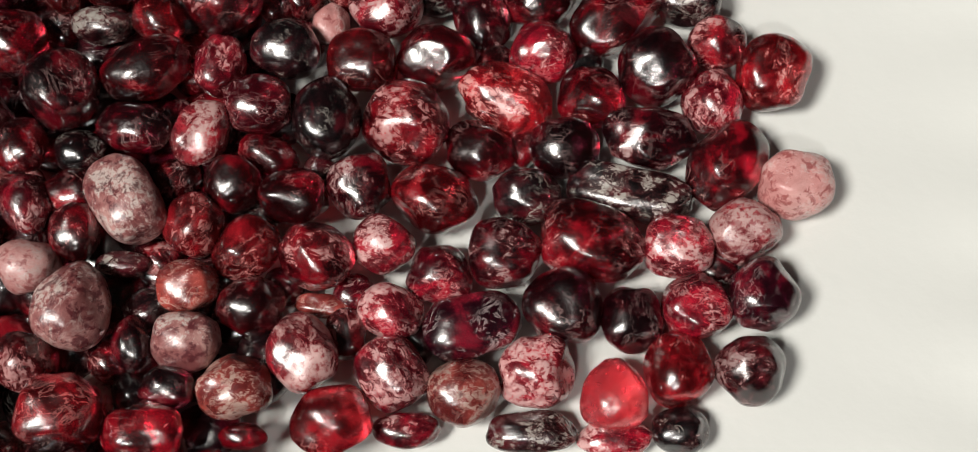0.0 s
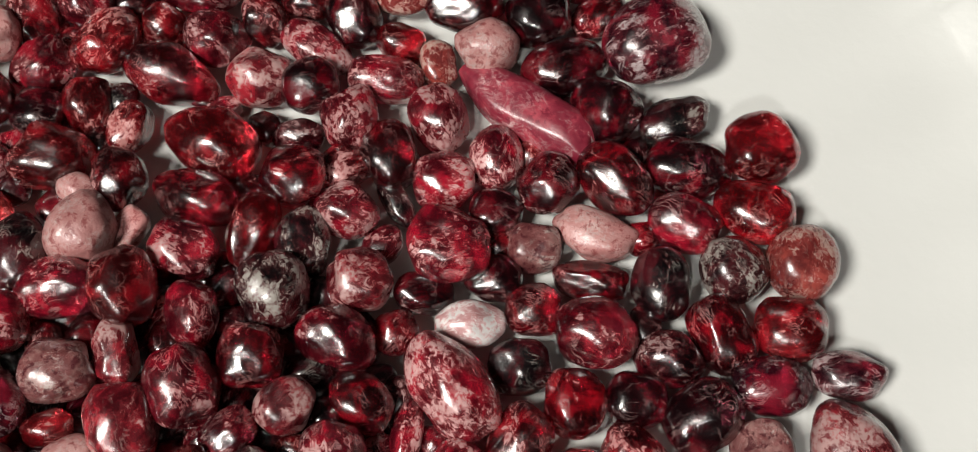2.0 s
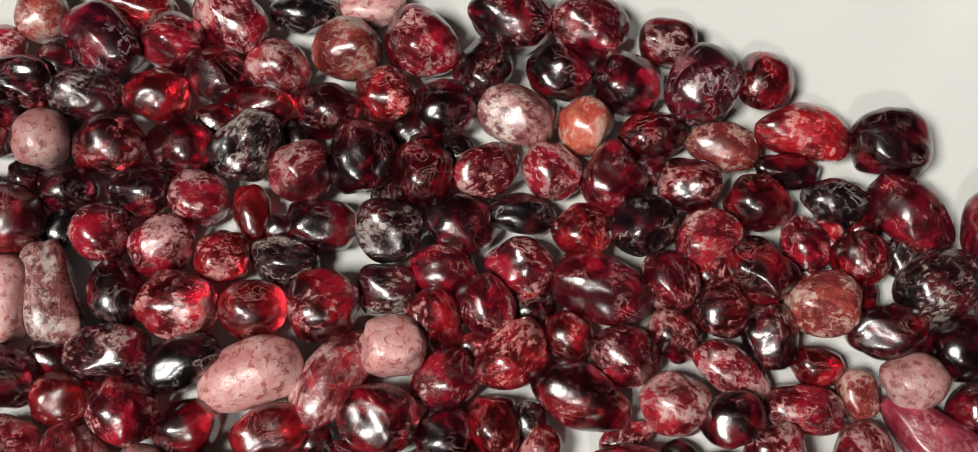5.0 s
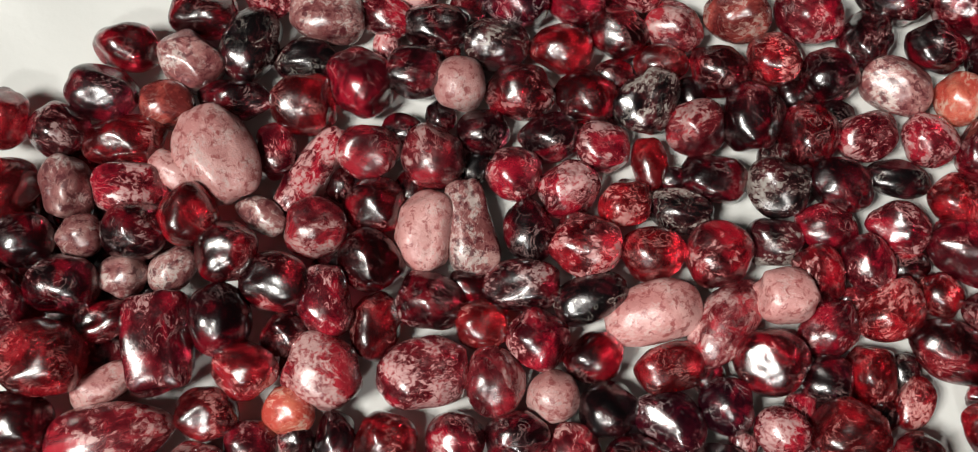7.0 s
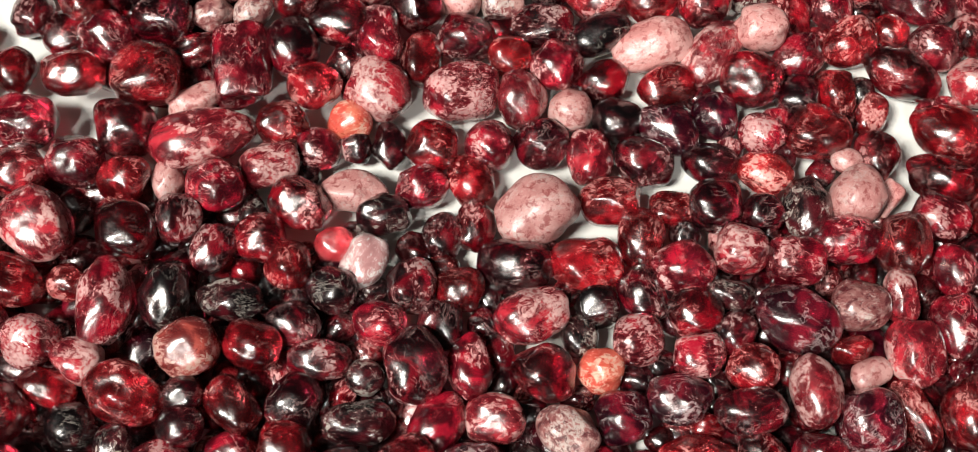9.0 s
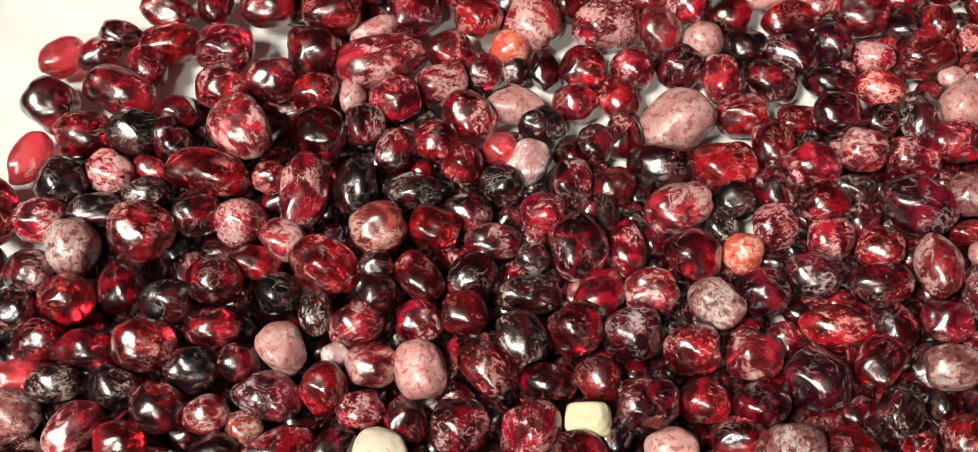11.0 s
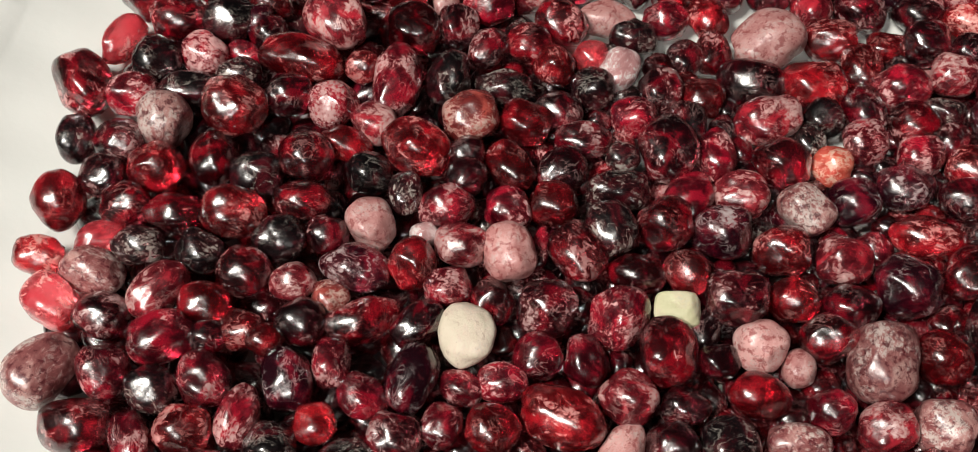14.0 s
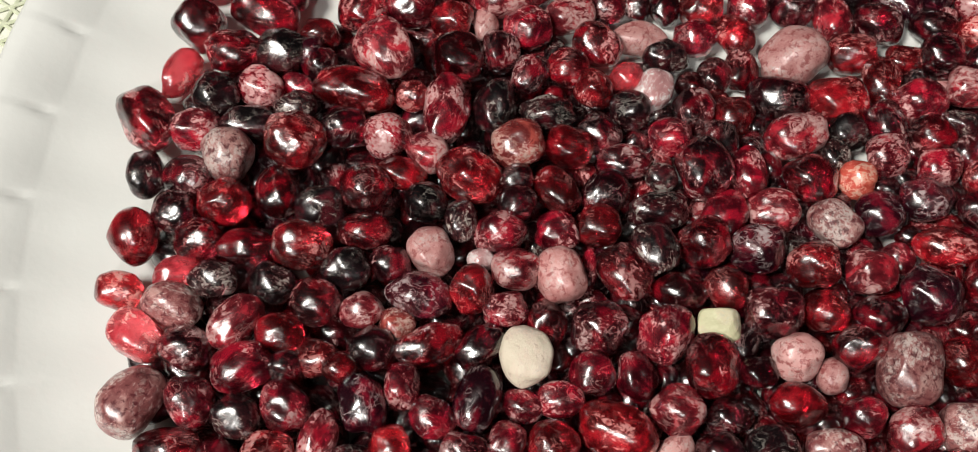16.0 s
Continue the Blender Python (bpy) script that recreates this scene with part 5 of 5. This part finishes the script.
pebble("g", -0.1540, 0.1180, 0.0056, 7.3, 5.7, 58)
pebble("d", -0.0100, 0.0920, 0.0047, 6.3, 5.8, 154)
pebble("g", -0.0180, 0.2400, 0.0027, 7.2, 5.8, 62)
pebble("g", -0.1560, 0.2120, 0.0027, 7.5, 6.0, 79)
pebble("d", -0.0280, 0.1400, 0.0059, 6.1, 5.7, 8)
pebble("r", -0.1560, 0.2360, 0.0027, 7.2, 5.9, 70)
pebble("r", 0.0000, 0.1980, 0.0027, 6.9, 5.8, 76)
pebble("m", -0.1240, 0.1540, 0.0026, 6.5, 5.6, 136)
pebble("g", -0.1340, 0.1040, 0.0056, 6.6, 5.7, 7)
pebble("m", -0.0840, 0.1900, 0.0028, 6.4, 5.6, 95)
pebble("g", -0.0620, 0.1720, 0.0052, 5.8, 5.5, 38)
pebble("g", -0.0780, 0.2100, 0.0025, 6.4, 5.5, 35)
pebble("d", 0.0100, 0.0860, 0.0029, 6.5, 5.4, 91)
pebble("d", -0.0380, 0.1340, 0.0062, 6.6, 5.5, 80)
pebble("m", -0.0100, 0.1500, 0.0043, 5.7, 5.4, 81)
pebble("d", -0.1660, 0.1960, 0.0028, 6.7, 5.4, 43)
pebble("g", -0.0960, 0.1220, 0.0048, 6.0, 5.6, 174)
pebble("g", -0.0880, 0.1140, 0.0051, 6.4, 5.5, 34)
pebble("d", -0.1000, 0.1920, 0.0027, 6.6, 5.8, 22)
pebble("r", -0.0880, 0.1260, 0.0056, 6.6, 5.9, 177)
pebble("k", -0.0120, 0.2360, 0.0027, 7.6, 5.9, 88)
pebble("g", 0.0200, 0.1720, 0.0026, 7.0, 5.6, 113)
pebble("k", -0.1974, 0.0045, 0.0062, 12.2, 9.9, 119)
pebble("k", -0.1873, 0.0038, 0.0055, 10.6, 9.3, 118)
pebble("d", -0.1757, 0.0039, 0.0050, 11.4, 9.3, 68)
pebble("k", -0.1651, 0.0046, 0.0045, 12.3, 9.3, 70)
pebble("h", -0.1546, 0.0035, 0.0048, 11.0, 8.9, 116)
pebble("k", -0.2027, 0.0131, 0.0077, 11.2, 9.6, 104)
pebble("s", -0.1924, 0.0144, 0.0077, 11.4, 9.1, 19)
pebble("g", -0.1812, 0.0133, 0.0074, 12.0, 9.8, 45)
pebble("m", -0.1700, 0.0128, 0.0062, 10.1, 8.8, 108)
pebble("m", -0.1597, 0.0128, 0.0060, 11.1, 9.1, 73)
pebble("g", -0.1485, 0.0126, 0.0067, 11.8, 9.4, 180)
pebble("r", -0.1378, 0.0128, 0.0068, 11.5, 8.8, 86)
pebble("h", -0.1263, 0.0130, 0.0071, 11.2, 9.4, 125)
pebble("r", -0.1172, 0.0137, 0.0071, 11.3, 9.5, 81)
pebble("k", -0.2079, 0.0229, 0.0096, 11.4, 10.1, 163)
pebble("g", -0.1976, 0.0229, 0.0096, 12.9, 10.0, 53)
pebble("k", -0.1870, 0.0230, 0.0090, 10.8, 9.1, 174)
pebble("m", -0.1757, 0.0226, 0.0082, 10.1, 8.7, 108)
pebble("m", -0.1649, 0.0223, 0.0078, 11.8, 9.8, 149)
pebble("m", -0.1538, 0.0232, 0.0078, 11.4, 9.5, 150)
pebble("s", -0.1425, 0.0242, 0.0080, 10.9, 8.7, 146)
pebble("k", -0.1325, 0.0236, 0.0082, 10.1, 8.9, 24)
pebble("m", -0.1208, 0.0227, 0.0087, 14.0, 10.5, 113)
pebble("p", -0.1109, 0.0233, 0.0079, 11.3, 9.1, 146)
pebble("p", -0.1008, 0.0229, 0.0073, 11.2, 9.1, 164)
pebble("k", -0.0896, 0.0228, 0.0067, 11.9, 9.8, 89)
pebble("h", -0.1812, 0.0332, 0.0103, 10.0, 9.1, 65)
pebble("r", -0.1712, 0.0331, 0.0098, 10.5, 9.5, 103)
pebble("g", -0.1584, 0.0333, 0.0087, 12.4, 9.6, 80)
pebble("g", -0.1481, 0.0326, 0.0088, 10.5, 9.0, 103)
pebble("s", -0.1384, 0.0331, 0.0091, 11.4, 8.9, 103)
pebble("k", -0.1273, 0.0324, 0.0097, 12.9, 10.3, 68)
pebble("m", -0.1157, 0.0321, 0.0090, 9.9, 9.2, 177)
pebble("r", -0.1046, 0.0333, 0.0086, 10.0, 9.1, 132)
pebble("k", -0.0943, 0.0322, 0.0082, 12.0, 9.9, 67)
pebble("k", -0.0843, 0.0323, 0.0075, 11.2, 10.3, 134)
pebble("d", -0.0729, 0.0337, 0.0070, 12.0, 9.8, 154)
pebble("m", -0.0613, 0.0335, 0.0075, 12.8, 9.6, 56)
pebble("r", -0.0521, 0.0329, 0.0073, 12.0, 9.0, 145)
pebble("k", -0.0401, 0.0331, 0.0072, 10.1, 9.0, 122)
pebble("k", -0.0293, 0.0333, 0.0065, 11.2, 8.7, 2)
pebble("r", -0.0187, 0.0335, 0.0061, 11.3, 9.6, 21)
pebble("g", -0.0086, 0.0334, 0.0046, 12.2, 9.2, 72)
pebble("m", 0.0025, 0.0322, 0.0045, 11.7, 9.9, 132)
pebble("m", 0.0135, 0.0335, 0.0045, 11.2, 9.7, 136)
pebble("k", -0.1425, 0.0431, 0.0101, 12.6, 9.6, 126)
pebble("m", -0.1318, 0.0433, 0.0101, 10.7, 9.1, 90)
pebble("m", -0.1224, 0.0433, 0.0103, 12.3, 9.7, 161)
pebble("s", -0.1105, 0.0432, 0.0099, 10.3, 9.6, 84)
pebble("h", -0.0990, 0.0415, 0.0090, 12.1, 9.3, 98)
pebble("m", -0.0899, 0.0416, 0.0084, 12.2, 9.4, 32)
pebble("m", -0.0778, 0.0430, 0.0081, 12.4, 10.4, 126)
pebble("d", -0.0684, 0.0432, 0.0088, 11.7, 10.1, 103)
pebble("m", -0.0559, 0.0420, 0.0084, 9.7, 8.6, 5)
pebble("r", -0.0456, 0.0426, 0.0089, 9.9, 9.4, 168)
pebble("m", -0.0348, 0.0422, 0.0083, 9.9, 9.0, 98)
pebble("r", -0.0241, 0.0415, 0.0080, 11.5, 10.1, 134)
pebble("g", -0.0143, 0.0419, 0.0069, 11.0, 9.9, 121)
pebble("s", -0.0030, 0.0433, 0.0054, 13.0, 9.7, 95)
pebble("p", 0.0076, 0.0419, 0.0041, 11.3, 8.9, 71)
pebble("p", 0.0191, 0.0420, 0.0045, 13.2, 9.9, 28)
pebble("m", -0.1164, 0.0512, 0.0103, 11.2, 8.9, 32)
pebble("h", -0.1062, 0.0521, 0.0106, 13.7, 10.3, 165)
pebble("k", -0.0943, 0.0523, 0.0092, 11.3, 9.1, 117)
pebble("d", -0.0842, 0.0517, 0.0080, 9.9, 8.5, 129)
pebble("r", -0.0722, 0.0529, 0.0088, 9.6, 8.5, 58)
pebble("k", -0.0631, 0.0523, 0.0093, 11.1, 8.5, 54)
pebble("g", -0.0521, 0.0518, 0.0097, 11.2, 8.8, 17)
pebble("s", -0.0399, 0.0515, 0.0094, 10.7, 8.5, 56)
pebble("h", -0.0297, 0.0518, 0.0097, 12.0, 10.4, 86)
pebble("m", -0.0195, 0.0513, 0.0087, 11.6, 10.2, 161)
pebble("m", -0.0085, 0.0517, 0.0067, 11.4, 8.7, 80)
pebble("m", 0.0033, 0.0517, 0.0048, 11.6, 8.7, 85)
pebble("g", 0.0136, 0.0520, 0.0044, 11.1, 9.5, 34)
pebble("g", 0.0250, 0.0521, 0.0041, 11.9, 9.0, 36)
pebble("s", -0.0778, 0.0611, 0.0099, 11.4, 10.5, 102)
pebble("m", -0.0684, 0.0609, 0.0097, 10.1, 8.5, 155)
pebble("r", -0.0574, 0.0614, 0.0109, 13.2, 10.0, 21)
pebble("r", -0.0468, 0.0617, 0.0105, 10.8, 8.8, 153)
pebble("d", -0.0357, 0.0613, 0.0104, 12.5, 9.4, 71)
pebble("m", -0.0246, 0.0616, 0.0095, 11.3, 9.0, 46)
pebble("g", -0.0146, 0.0621, 0.0084, 11.4, 8.8, 109)
pebble("m", -0.0030, 0.0615, 0.0074, 14.0, 10.4, 138)
pebble("k", 0.0072, 0.0621, 0.0054, 11.8, 9.8, 5)
pebble("k", 0.0183, 0.0621, 0.0045, 11.5, 9.7, 85)
pebble("g", 0.0299, 0.0621, 0.0046, 12.0, 10.0, 123)
pebble("g", -0.0828, 0.0721, 0.0091, 11.0, 8.8, 62)
pebble("m", -0.0736, 0.0705, 0.0104, 12.3, 9.7, 105)
pebble("m", -0.0621, 0.0716, 0.0111, 12.8, 9.8, 154)
pebble("s", -0.0506, 0.0715, 0.0111, 10.4, 9.1, 115)
pebble("p", -0.0669, 0.0818, 0.0112, 12.8, 10.1, 137)
pebble("k", -0.0569, 0.0799, 0.0111, 9.6, 9.1, 49)
pebble("d", -0.1435, 0.1518, 0.0040, 10.6, 8.6, 82)
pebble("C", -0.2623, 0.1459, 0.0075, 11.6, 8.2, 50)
pebble("d", -0.2518, 0.1548, 0.0062, 11.5, 6.6, 2)
pebble("m", -0.2432, 0.1483, 0.0072, 10.2, 8.6, 120)
pebble("g", -0.2548, 0.1488, 0.0066, 10.5, 8.6, 30)
pebble("u", -0.2331, 0.1316, 0.0105, 8.6, 7.4, 80)


# ---- the lower layer of the heap, dark stones between the upper ones ----
def heap_height(x, y):
    h = 0.0
    for cx, cy, r, a in ((-0.20, 0.085, 0.055, 0.010), (-0.13, 0.075, 0.05, 0.007), (-0.055, 0.135, 0.04, 0.008), (-0.21, 0.185, 0.03, 0.005), (-0.05, 0.08, 0.04, 0.007)):
        h = max(h, a * max(0.0, 1 - ((x - cx) ** 2 + (y - cy) ** 2) / (1.6 * r) ** 2))
    return h


def build_lower_layer():
    rng = random.Random(5)
    step = 0.0088
    for row in range(-24, 25):
        for col in range(-24, 25):
            x = -0.10 + (col + 0.5 * (row % 2)) * step + rng.uniform(-1, 1) * 0.0012
            y = 0.11 + row * step * 0.87 + rng.uniform(-1, 1) * 0.0012
            if (x + 0.10) ** 2 + (y - 0.11) ** 2 > 0.155 ** 2:
                continue
            near = min(math.hypot(x - px, y - py) for px, py, _ in PLACED[:UPPER])
            h = heap_height(x, y)
            if h < 0.0042 and near < 0.0105:
                continue
            size = rng.uniform(0.0040, 0.0050)
            tall = min(size * 0.85, max(0.0028, h * 0.5)) if h >= 0.0042 else size * 0.85
            ob = pebble(rng.choice("dddgguk"), x, y, tall + 0.0003, size * 2400, size * 2000, rng.uniform(0, 180), level=4)
            ob.matrix_world = pose(x, y, tall + 0.0003, 0, 0, rng.uniform(0, 180)) @ Matrix.Diagonal((size * 1.2, size, tall, 1))


UPPER = len(PLACED)
build_lower_layer()
